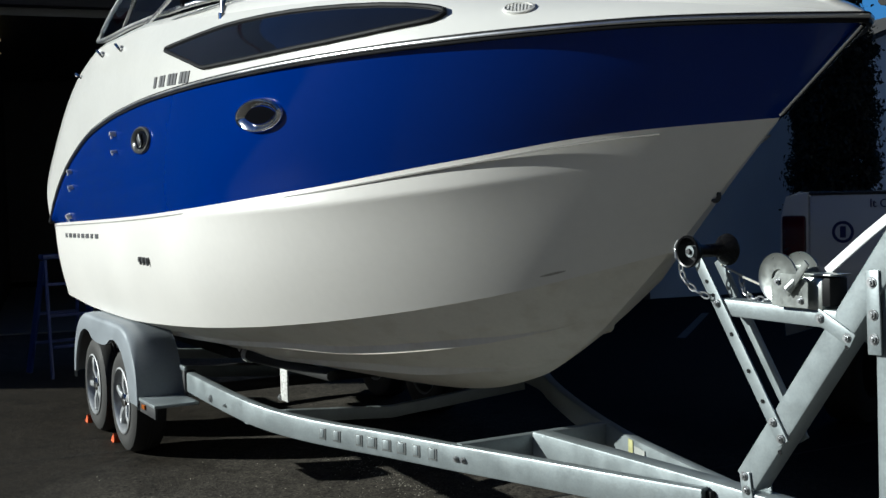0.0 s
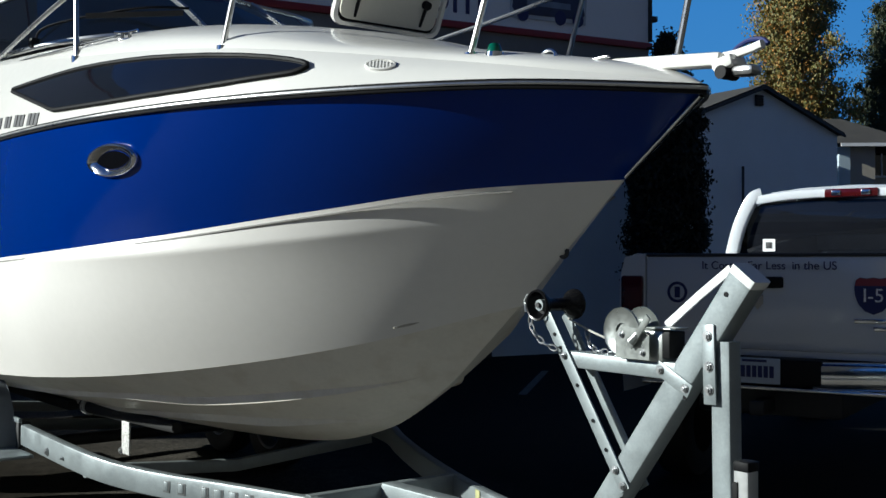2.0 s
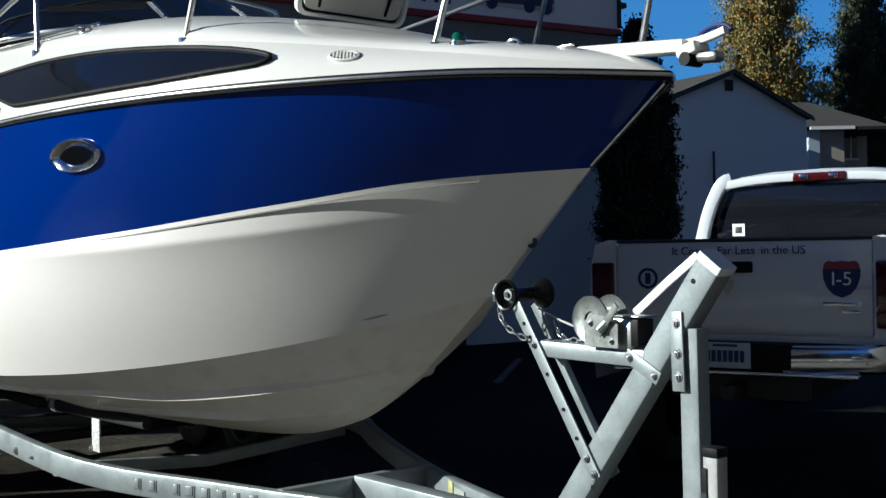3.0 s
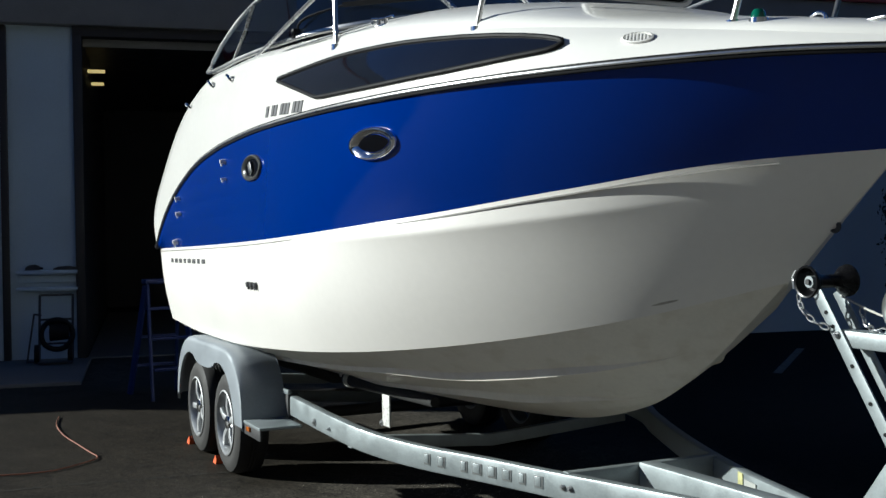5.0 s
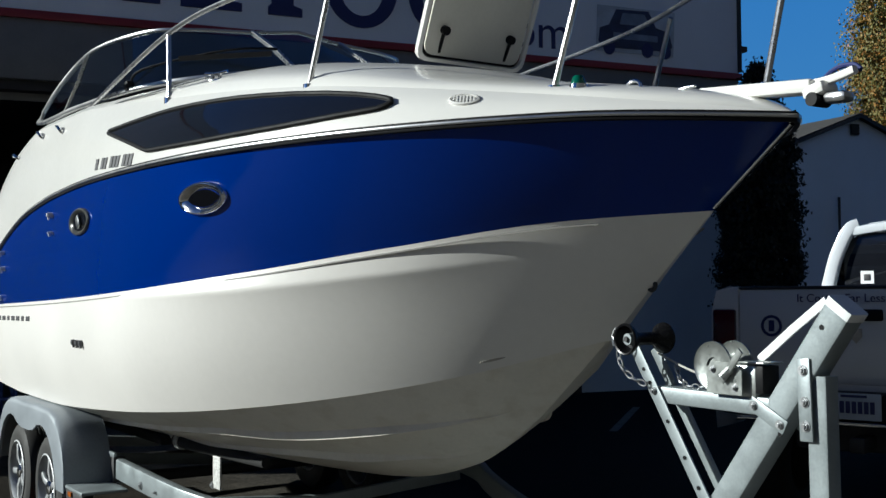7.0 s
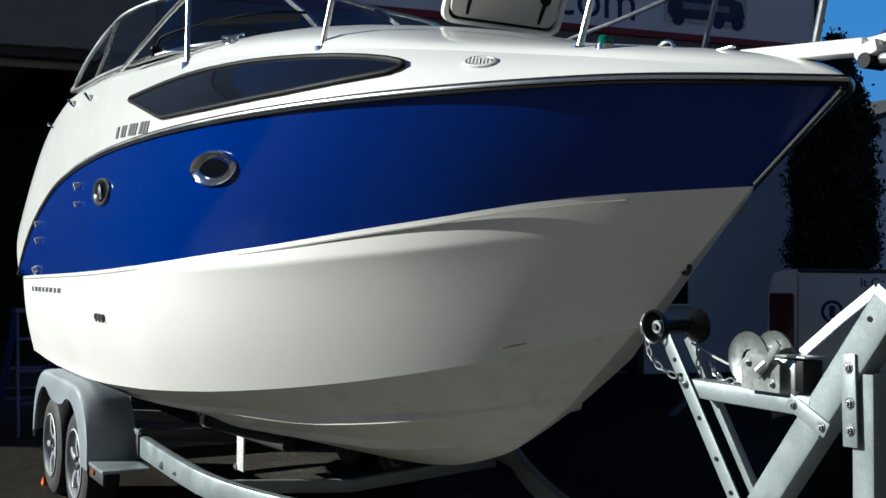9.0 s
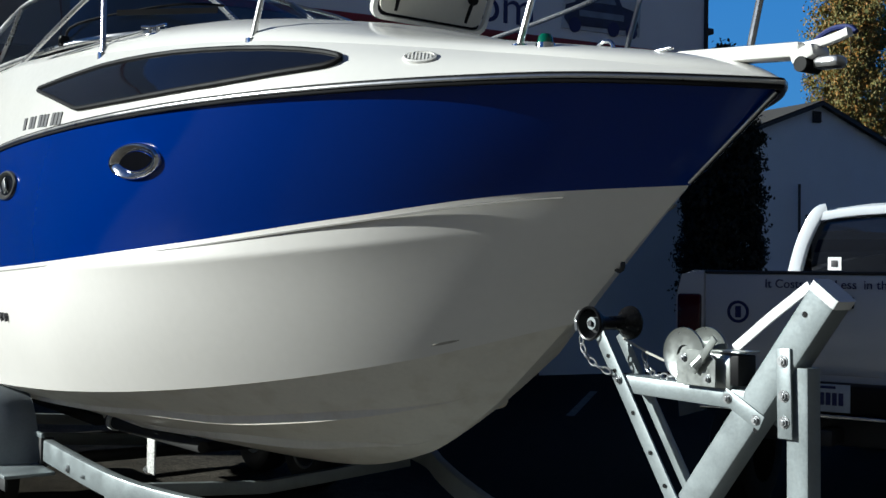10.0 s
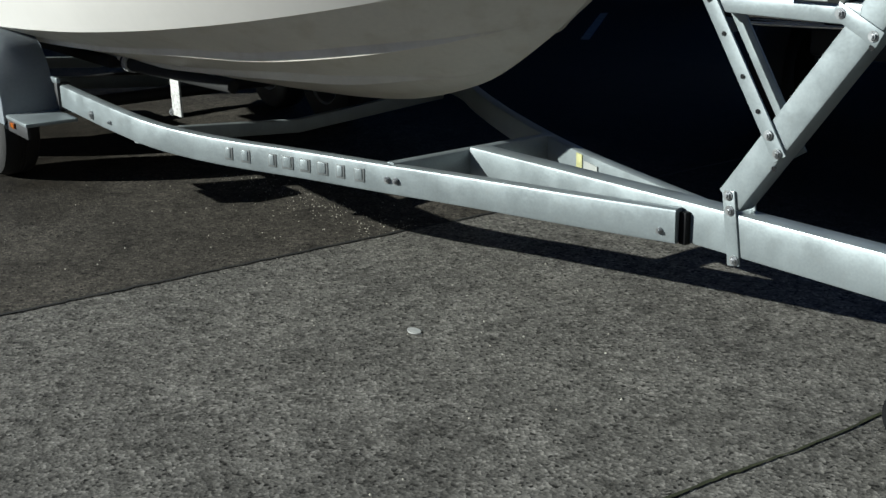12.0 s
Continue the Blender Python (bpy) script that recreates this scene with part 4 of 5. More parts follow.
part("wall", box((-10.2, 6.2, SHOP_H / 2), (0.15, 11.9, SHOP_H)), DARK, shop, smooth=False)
part("unseen_wing_wall", box((-17.1, 12.2, 2.22), (13.5, 0.2, 4.44)), DARK, shop, smooth=False)
part("unseen_wing_roof", box((-17.15, 6.1, 4.52), (13.6, 12.4, 0.14)), ROOF, shop, smooth=False)
part("roof", box((1.27, 6.2, SHOP_H + 0.1), (23.1, 12.0, 0.2)), ROOF, shop, smooth=False)
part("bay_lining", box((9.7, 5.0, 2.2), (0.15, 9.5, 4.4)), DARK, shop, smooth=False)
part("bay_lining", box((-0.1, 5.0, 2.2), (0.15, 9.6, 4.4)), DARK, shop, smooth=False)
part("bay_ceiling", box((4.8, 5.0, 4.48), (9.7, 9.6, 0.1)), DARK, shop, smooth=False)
part("bay_floor", box((4.8, 5.0, 0.01), (9.6, 9.6, 0.02)), CONCRETE, shop, smooth=False)
# dark frame round the bay, and the rolled-up shutter
for x0, w in ((-0.06, 0.12), (9.66, 0.12)):
    part("bay_jamb", box((x0, -0.03, 2.175), (w, 0.16, 4.35), bevel=0.01), BROWN, shop)
part("bay_head", box((4.8, -0.03, 4.36), (9.84, 0.16, 0.14), bevel=0.01), BROWN, shop)
part("shutter_slat", box((4.8, 0.12, 4.24), (9.6, 0.03, 0.11), bevel=0.012), FASCIA, shop)
# closed door further along
door = part("shop_door", box((-2.9, -0.02, 2.15), (3.75, 0.06, 4.3)), SIDING, shop, "closed pale roll-up door", smooth=False)
for k in range(9):
    part("door_panel", box((-2.9, -0.055, 0.25 + 0.48 * k), (3.68, 0.02, 0.455), bevel=0.008), SIDING, door)
part("door_frame", box((-0.985, -0.05, 2.2), (0.09, 0.1, 4.4), bevel=0.01), BROWN, door)
part("door_frame", box((-2.9, -0.05, 4.37), (3.9, 0.1, 0.09), bevel=0.01), BROWN, door)
# low ledge by the bay
ledge = part("wall_ledge", box((-0.48, -0.09, 1.19), (0.76, 0.16, 0.05), bevel=0.01), SIDING, shop, "pale ledge on the shop wall")
part("ledge_apron", box((-0.48, -0.03, 1.10), (0.74, 0.06, 0.10), bevel=0.01), SIDING, ledge)
part("ledge_rail", box((-0.48, -0.08, 0.97), (0.76, 0.14, 0.045), bevel=0.01), SIDING, ledge)
part("apron_slab", box((-3.2, -1.3, 0.02), (6.5, 2.6, 0.05), bevel=0.012), CONCRETE, shop, "low concrete apron before the wall")
# window in the far wall
win = part("window", box((10.28, -0.02, 1.30), (0.5, 0.06, 0.42)), DARKGLASS, shop, "small dark window")
for x, z, w, h in ((10.28, 1.53, 0.6, 0.05), (10.28, 1.07, 0.6, 0.05), (10.0, 1.30, 0.05, 0.41), (10.56, 1.30, 0.05, 0.41)):
    part("window_frame", box((x, -0.04, z), (w, 0.06, h), bevel=0.005), SIDING, win)
# facade band over the bay
# backs the sign; its unseen left run and top are added to shade the yard
part("shading_parapet", box((1.27, 0.2, 7.15), (23.1, 0.3, 4.4)), SIDING, shop, smooth=False)
part("canopy_fascia", box((1.27, -0.11, 4.83), (23.1, 0.2, 0.82), bevel=0.02), FASCIA, shop)
LAMP = bpy.data.materials.new("lit_tube")
LAMP.use_nodes = True
lb = LAMP.node_tree.nodes["Principled BSDF"]
lb.inputs["Emission Color"].default_value, lb.inputs["Emission Strength"].default_value = (1.0, 0.75, 0.3, 1), 0.35
for x, y in ((0.06, 2.2), (0.0, 3.6)):
    part("tube_light", box((x, y, 4.17), (0.34, 0.12, 0.04), bevel=0.01), LAMP, shop, "yellowish strip light in the bay")

# sign over the bay: white board, dark red border, navy shapes
sign = thing("shop_sign", "white fascia sign with navy lettering and dark red border", "sign", (-7.9, -1.1, 5.3), rz=80)
part("board", box((1.27, -0.16, 1.45), (23.1, 0.12, 2.9)), SIGNWHITE, sign, smooth=False)
part("border", box((1.27, -0.19, -0.03), (23.16, 0.16, 0.11), bevel=0.01), RED, sign, "dark red lower border")
part("border", box((12.82, -0.19, 1.45), (0.06, 0.16, 2.8), bevel=0.01), BROWN, sign)
part("border", box((1.27, -0.19, 2.9), (23.16, 0.16, 0.12), bevel=0.01), RED, sign)


def sign_shape(outer, inner=None, name="letter_shape", material=None):
    """A flat shape, or a ring, standing a little off the board."""
    if inner:
        bm = rings_bm([(outer, 0.0), (outer, 0.02), (inner, 0.02), (inner, 0.0)])
    else:
        bm = plate(outer, 0.0, 0.02)
    moved(bm, Matrix.Translation((0, -0.222, 0)) @ Matrix.Rotation(math.pi / 2, 4, "X"))
    return part(name, bm, material or NAVY, sign)


def shifted(o, x, y):
    return [(a + x, b + y) for a, b in o]


for x in (1.65, 6.0, 7.3):
    sign_shape(shifted(oval(0.56, 0.60), x, 0.80), shifted(oval(0.34, 0.42), x, 0.80))
for x, w in ((2.85, 0.5), (3.8, 0.85), (4.85, 0.5)):
    sign_shape([(x - w / 2, 0.27), (x + w / 2, 0.27), (x + w / 2, 0.39), (x + 0.12, 0.43), (x + 0.12, 1.37), (x - 0.2, 1.37), (x - 0.2, 0.43), (x - w / 2, 0.39)])


def lettering(text, size, x, z, material, parent, name, y=-0.004):
    """Raised letters on an upright face that looks along -y."""
    cu = bpy.data.curves.new(name, "FONT")
    cu.body, cu.size, cu.extrude, cu.align_x = text, size, 0.002, "CENTER"
    tmp = bpy.data.objects.new(name, cu)
    scene.collection.objects.link(tmp)
    me = bpy.data.meshes.new_from_object(tmp.evaluated_get(bpy.context.evaluated_depsgraph_get()))
    bpy.data.objects.remove(tmp)
    me.materials.append(material)
    ob = new(name, me)
    ob.parent = parent
    ob.matrix_basis = Matrix.Translation((x, y, z)) @ Matrix.Rotation(math.pi / 2, 4, "X")
    return ob


lettering(".com", 0.80, 8.72, 0.16, NAVY, sign, "lettering", -0.226)["label"] = "navy web address ending"
# picture of a pickup, as plain dark shapes
TRUCKPIC = mat("printed_dark_blue", (0.03, 0.045, 0.10), 0.5, var=0.4, scale=6)
PICGREY = mat("printed_grey_blue", (0.20, 0.25, 0.32), 0.5, var=0.3, scale=5)
sign_shape([(9.98, 0.20), (11.46, 0.20), (11.50, 0.95), (10.02, 0.95)], name="picture", material=mat("printed_pale_grey", (0.55, 0.58, 0.60), 0.5, var=0.25, scale=3))
for o, mt, z in (([(10.02, 0.36), (10.05, 0.58), (10.22, 0.64), (10.36, 0.90), (10.98, 0.92), (11.12, 0.66), (11.38, 0.60), (11.44, 0.36), (11.36, 0.28), (10.10, 0.26)], TRUCKPIC, 0.006), ([(10.42, 0.66), (10.48, 0.85), (10.90, 0.86), (11.0, 0.67)], PICGREY, 0.012), ([(10.30, 0.42), (11.15, 0.42), (11.15, 0.52), (10.30, 0.52)], PICGREY, 0.012)):
    part("picture_shape", moved(plate(o, 0.0, 0.02), Matrix.Translation((0, -0.222 - z, 0)) @ Matrix.Rotation(math.pi / 2, 4, "X")), mt, sign)
for x in (10.22, 10.95, 11.30):
    part("picture_wheel", moved(plate(shifted(oval(0.11, 0.12, 24), x, 0.27), 0.0, 0.02), Matrix.Translation((0, -0.234, 0)) @ Matrix.Rotation(math.pi / 2, 4, "X")), NAVY, sign)
part("sign_lamp", box((12.92, -0.15, 0.46), (0.14, 0.2, 0.10), bevel=0.02), DARK, sign)

# ---- things by the bay ----
BLUEPAINT = mat("blue_fibreglass", (0.004, 0.016, 0.10), 0.55, var=0.12)
ladder = thing("step_ladder", "blue fibreglass step ladder standing open on the asphalt", "ladder", (-4.0, -0.85, 0))


def ladder_post(a, b, name="rail"):
    part(name, sweep(bmesh.new(), [a, b], rect(0.03, 0.075, 0.006)), BLUEPAINT, ladder)


L0 = Vector((-4.0, -0.85, 0))
ux, uy = Vector((-0.17, 0.98, 0)), Vector((-0.98, -0.17, 0))
for k in (-1, 1):
    ladder_post(L0 + ux * (0.25 * k) - uy * 0.32, L0 + ux * (0.17 * k) + Vector((0, 0, 1.16)))
    ladder_post(L0 + ux * (0.25 * k) + uy * 0.34, L0 + ux * (0.17 * k) + uy * 0.05 + Vector((0, 0, 1.12)), "rear_rail")
for i in range(3):
    h = 0.3 * (i + 1)
    part("tread", box(L0 - uy * (0.32 * (1 - h / 1.16)) + Vector((0, 0, h)), (0.085, 0.42, 0.03), Matrix.Rotation(radians(10), 4, "Z"), 0.005), BLUEPAINT, ladder)
    if i < 2:
        part("brace", box(L0 + uy * (0.33 * (1 - h / 1.16) + 0.02) + Vector((0, 0, h)), (0.02, 0.42, 0.03), Matrix.Rotation(radians(10), 4, "Z")), BLUEPAINT, ladder)
part("top_cap", box(L0 + Vector((0, 0, 1.17)), (0.14, 0.42, 0.05), Matrix.Rotation(radians(10), 4, "Z"), 0.012), BLUEPAINT, ladder)

trolley = thing("hand_truck", "dark metal hand truck leaning by the bay wall", "hand truck", (-7.75, -1.5, 0.045), rz=80)
for x in (-0.18, 0.22):
    part("side_bar", tube(smooth_path([(x, -0.42, 0.06), (x, -0.30, 0.5), (x, -0.2, 0.86)], 5), 0.016, 8), DARK, trolley)
    part("wheel", rod((x - 0.06, -0.36, 0.12), (x + 0.0, -0.36, 0.12), 0.12, 20), BLACK, trolley)
for z, y in ((0.25, -0.37), (0.55, -0.29), (0.86, -0.2)):
    part("cross_bar", rod((-0.18, y, z), (0.22, y, z), 0.014, 8), DARK, trolley)
for a, b in (((-0.34, -0.30, 0.0), (-0.25, -0.24, 0.62)), ((-0.25, -0.24, 0.62), (-0.16, -0.24, 0.60)), ((-0.34, -0.30, 0.02), (-0.10, -0.45, 0.02))):
    part("stay", rod(a, b, 0.012, 8), DARK, trolley)
part("motor_body", rod((-0.06, -0.30, 0.40), (0.17, -0.30, 0.40), 0.13, 18, 0.11), BLACK, trolley, "dark round machine body")
part("toe_plate", box((0.02, -0.52, 0.03), (0.42, 0.24, 0.012), bevel=0.003), DARK, trolley)
part("hose_coil", tube([Vector((0.03 + 0.19 * math.cos(a), -0.36 + 0.02 * math.sin(3 * a), 0.36 + 0.19 * math.sin(a))) for a in [2 * math.pi * k / 24 for k in range(24)]], 0.035, 8, up=(0, 1, 0), closed=True), BLACK, trolley)

# tools left on the ledge
for lx, w, h in ((-0.66, 0.19, 0.075), (-0.26, 0.30, 0.05)):
    tool = thing("hand_tool", "dark greasy hand tool lying on a pale wall ledge", "tool", (-7.9 + 0.17365 * lx + 0.98481 * 0.09, -1.1 + 0.98481 * lx - 0.17365 * 0.09, 1.217), rz=80, group="tools on the ledge")
    part("body", plate([(-w / 2, 0), (w / 2, 0), (w * 0.46, h * 0.7), (w * 0.15, h), (-w * 0.25, h * 0.85), (-w * 0.45, h * 0.45)], -0.04, 0.04), DARK, tool).matrix_basis = Matrix.Rotation(math.pi / 2, 4, "X")
    part("handle", rod((w * 0.3, 0, h * 0.4), (w * 0.7, 0.0, h * 0.3), 0.014, 10), BLACK, tool)

cord = part("extension_cord", tube(smooth_path([(-3.07, -1.98, 0.010), (-2.63, -2.05, 0.010), (-2.07, -2.055, 0.010), (-1.54, -2.0, 0.010), (-1.19, -1.962, 0.010), (-1.0, -1.94, 0.010), (-0.87, -2.0, 0.010), (-0.65, -2.26, 0.010), (-0.625, -2.45, 0.010), (-0.65, -2.62, 0.010), (-0.8, -3.3, 0.010)], 8), 0.0055, 8), mat("orange_cord", (0.22, 0.08, 0.045), 0.6, var=0.2))
tagged(cord, "orange extension cord lying loose across the asphalt", "cord")


# ---- pickup truck, in its own axes: x to its right, y forward, tailgate at y = 0 ----
truck = thing("pickup_truck", "white crew-cab pickup truck with lettered tailgate", "truck", (3.252, 2.735, 0), rz=18.95)
TAILRED = mat("red_lens", (0.06, 0.004, 0.005), 0.15, var=0.15, coat=0.5)
gate = part("tailgate", box((0, 0.03, 1.305), (1.60, 0.06, 0.585), bevel=0.018), TRUCKWHITE, truck, "white tailgate with lettering")
part("gate_handle", box((-0.02, -0.008, 1.435), (0.24, 0.03, 0.07), bevel=0.012), BLACK, gate)
part("top_cap", box((0, 0.03, 1.605), (1.60, 0.075, 0.02), bevel=0.008), DARK, gate)


for word, wx in (("It Costs", -0.305), ("Far Less", -0.005), ("in the US", 0.285)):
    lettering(word, 0.072, wx, 1.515, NAVY, gate, "lettering")["label"] = "navy slogan lettering"


def on_gate(bm, x, z, lift=0.0):
    return moved(bm, Matrix.Translation((x, -0.001 - lift, z)) @ Matrix.Rotation(math.pi / 2, 4, "X"))


# route shield
half = [(0.0, -0.115), (0.05, -0.095), (0.085, -0.055), (0.105, 0.0), (0.108, 0.05), (0.098, 0.09), (0.075, 0.105), (0.04, 0.098), (0.0, 0.105)]
outline = half + [(-x, y) for x, y in half[-2:0:-1]]
shield = part("shield", on_gate(plate(outline, 0, 0.003), 0.625, 1.365), NAVY, gate, "blue and red interstate shield sticker")
part("shield_band", on_gate(plate([(-0.104, 0.055), (0.104, 0.055), (0.096, 0.09), (0.075, 0.102), (0.04, 0.095), (0, 0.101), (-0.04, 0.095), (-0.075, 0.102), (-0.096, 0.09)], 0.003, 0.005), 0.625, 1.365), mat("shield_red", (0.30, 0.04, 0.06), 0.5), shield)
t5 = lettering("I-5", 0.115, 0.625, 1.325, SIGNWHITE, gate, "shield_text")
t5.matrix_basis = Matrix.Translation((0.625, -0.008, 1.325)) @ Matrix.Rotation(math.pi / 2, 4, "X")
for w, dx, dz in ((0.22, 0.625, 1.212), (0.11, 0.68, 1.168)):
    part("badge_bar", on_gate(box((0, 0, 0), (w, 0.026, 0.01), bevel=0.003), dx, dz), CHROME, gate, "chrome model badge")
badge = part("round_badge", on_gate(rings_bm([(oval(0.068, 0.068), 0), (oval(0.068, 0.068), 0.004), (oval(0.050, 0.050), 0.004), (oval(0.050, 0.050), 0)]), -0.585, 1.365), NAVY, gate, "round navy sticker")
part("badge_centre", on_gate(plate([(-0.018, -0.035), (0.018, -0.035), (0.018, 0.035), (-0.018, 0.035)], 0, 0.003), -0.585, 1.365), NAVY, badge)
part("emblem", on_gate(plate([(-0.035, 0.04), (0.035, 0.04), (0.035, -0.01), (0.0, -0.05), (-0.035, -0.01)], 0, 0.008), -0.06, 1.315), CHROME, gate, "small chrome emblem")

# bed
for side in (-1, 1):
    rows = []
    for y in (0.0, 0.15, 0.45, 0.55, 0.75, 0.95, 1.15, 1.35, 1.45, 2.0):
        wide = 0.06 * max(0.0, 1 - abs(y - 0.95) / 0.7)
        d = abs(y - 0.95)
        low = 0.70 if d > 0.45 else 0.45 + math.sqrt(max(0, 0.46 ** 2 - d * d)) * 1.0 + 0.0
        rows.append([Vector((side * a, y, z)) for a, z in ((0.80, 1.61), (0.86, 1.62), (0.95, 1.59), (0.985 + wide * 0.6, 1.45), (0.99 + wide, 1.25), (0.985 + wide, 1.0), (0.96 + wide, max(low, 0.70)))])
    part("bed_side", grid_bm(rows), TRUCKWHITE, truck, "white bed side with wheel arch")
    rear = [(0.805, 1.615), (0.95, 1.59), (0.985, 1.45), (0.99, 1.2), (0.985, 0.98), (0.805, 0.98)]
    part("rear_corner", moved(plate([(side * x, z) for x, z in rear], 0, 0.05), Matrix.Translation((0, 0.045, 0)) @ Matrix.Rotation(math.pi / 2, 4, "X")), TRUCKWHITE, truck)
    lamp = part("tail_light", box((side * 0.895, -0.004, 1.27), (0.155, 0.05, 0.40), bevel=0.018), TAILRED, truck, "tall red tail light")
    part("reversing_lens", box((side * 0.90, -0.028, 1.115), (0.05, 0.01, 0.035), bevel=0.005), TRUCKWHITE, lamp)
    for y in (0.95, 4.45):
        w = part("wheel", moved(lathe([(0.22, -0.13), (0.34, -0.135), (0.39, -0.11), (0.40, -0.05), (0.40, 0.05), (0.39, 0.11), (0.34, 0.135), (0.22, 0.13), (0.22, -0.13)], 36), Matrix.Translation((side * 0.88, y, 0.40)) @ Matrix.Rotation(math.pi / 2, 4, "Z")), TYRE, truck)
        part("rim", moved(lathe([(0.22, -0.12), (0.20, -0.09), (0.10, -0.06), (0.001, -0.07)], 28), Matrix.Translation((side * 0.88, y, 0.40)) @ Matrix.Rotation(math.pi / 2 * side, 4, "Z")), RIM, w)
part("bed_floor", box((0, 1.0, 1.0), (1.62, 1.98, 0.05)), TRUCKWHITE, truck)
part("chassis", box((0, 2.6, 0.72), (0.9, 5.2, 0.22), bevel=0.03), DARK, truck)
# bumper with a dark step in the middle, and the number plate
part("bumper_step", box((-0.08, -0.10, 0.90), (0.92, 0.18, 0.16), bevel=0.02), BLACK, truck)
for side in (-1, 1):
    part("bumper", sweep(bmesh.new(), smooth_path([(side * 0.32, -0.16, 0.885), (side * 0.6, -0.16, 0.895), (side * 0.88, -0.13, 0.905), (side * 1.0, 0.02, 0.915)], 6), rect(0.05, 0.17, 0.025)), CHROME, truck, "chrome rear bumper corner")
part("bumper_lip", box((0, -0.15, 0.80), (1.5, 0.10, 0.03), bevel=0.01), CHROME, truck)
PLATEWHITE = mat("plate_white_blue", (0.45, 0.52, 0.62), 0.4, var=0.08)
pl = part("number_plate", box((-0.02, -0.20, 0.905), (0.31, 0.006, 0.155), bevel=0.002), PLATEWHITE, truck, "pale licence plate")
for i in range(7):
    part("plate_bar", box((-0.125 + 0.035 * i, -0.2045, 0.90), (0.026, 0.004, 0.07)), NAVY, pl)
part("plate_bar", box((-0.02, -0.2045, 0.965), (0.15, 0.004, 0.015)), NAVY, pl)
part("tow_hitch", box((0, -0.08, 0.68), (0.09, 0.3, 0.09), bevel=0.01), DARK, truck)
# cab: lower body, pillars, roof, glass
secs = []
for y, zr, xr in ((2.02, 2.06, 0.66), (2.10, 2.12, 0.70), (2.5, 2.15, 0.72), (3.4, 2.14, 0.72), (3.75, 2.08, 0.70)):
    secs.append([Vector((x, y, z)) for x, z in ((-0.93, 1.55), (-0.90, 1.66), (-xr - 0.03, zr - 0.06), (-xr + 0.05, zr - 0.01), (-xr * 0.5, zr + 0.025), (0, zr + 0.035), (xr * 0.5, zr + 0.025), (xr - 0.05, zr - 0.01), (xr + 0.03, zr - 0.06), (0.90, 1.66), (0.93, 1.55))])
part("cab_shell", grid_bm([[r[i] for i in (2, 3, 4, 5, 6, 7, 8)] for r in secs]), TRUCKWHITE, truck, "white cab roof")
for side in (-1, 1):
    for y0, y1, y2 in ((2.0, 2.02, 0.0), (3.0, 3.0, 0.0), (4.4, 3.72, 0.0)):
        part("pillar", sweep(bmesh.new(), smooth_path([(side * 0.895, y0, 1.60), (side * 0.83, lerp(y0, y1, 0.5), 1.85), (side * 0.73, y1, 2.06), (side * 0.66, y1 + 0.02, 2.10)], 5), rect(0.10, 0.09, 0.02), up=(0, 1, 0)), TRUCKWHITE, truck)
    part("side_glass", grid_bm([[(side * 0.90, 2.05, 1.62), (side * 0.90, 4.3, 1.62)], [(side * 0.72, 2.07, 2.05), (side * 0.72, 3.7, 2.05)]]), DARKGLASS, truck, smooth=False)
    part("door", box((side * 0.95, 2.95, 1.15), (0.10, 1.9, 0.95), bevel=0.04), TRUCKWHITE, truck)
    part("front_wing", box((side * 0.93, 4.5, 1.15), (0.14, 1.3, 0.75), bevel=0.05), TRUCKWHITE, truck)
glass_rear = part("rear_glass", box((0, 2.045, 1.83), (1.56, 0.02, 0.42), bevel=0.008), DARKGLASS, truck, "dark rear window")
part("window_sticker", box((-0.60, 2.03, 1.69), (0.10, 0.004, 0.10)), SIGNWHITE, glass_rear)
part("sticker_mark", box((-0.60, 2.026, 1.69), (0.05, 0.004, 0.05), bevel=0.001), BARGREY, glass_rear)
part("roof_header", sweep(bmesh.new(), smooth_path([(-0.70, 2.01, 2.05), (-0.4, 2.0, 2.085), (0, 2.0, 2.095), (0.4, 2.0, 2.085), (0.70, 2.01, 2.05)], 6), rect(0.05, 0.07, 0.015)), TRUCKWHITE, truck)
stop = part("brake_light", box((0.05, 1.985, 2.09), (0.40, 0.05, 0.065), bevel=0.012), TAILRED, truck, "high red brake light bar")
for x in (-0.06, 0.16):
    part("brake_lens", box((x, 1.957, 2.09), (0.07, 0.01, 0.04), bevel=0.004), CHROME, stop)
part("cab_back", box((0, 2.03, 1.33), (1.84, 0.06, 0.56), bevel=0.03), TRUCKWHITE, truck)
part("bonnet", box((0, 4.75, 1.40), (1.75, 1.2, 0.28), bevel=0.08), TRUCKWHITE, truck)
part("windscreen", grid_bm([[(-0.86, 4.25, 1.56), (0.86, 4.25, 1.56)], [(-0.68, 3.75, 2.08), (0.68, 3.75, 2.08)]]), DARKGLASS, truck, smooth=False)
part("dashboard", box((0, 4.0, 1.45), (1.6, 0.6, 0.2), bevel=0.05), DARK, truck)
part("antenna", rod((-0.99, 4.6, 1.5), (-0.99, 4.75, 2.0), 0.006, 6), BLACK, truck)


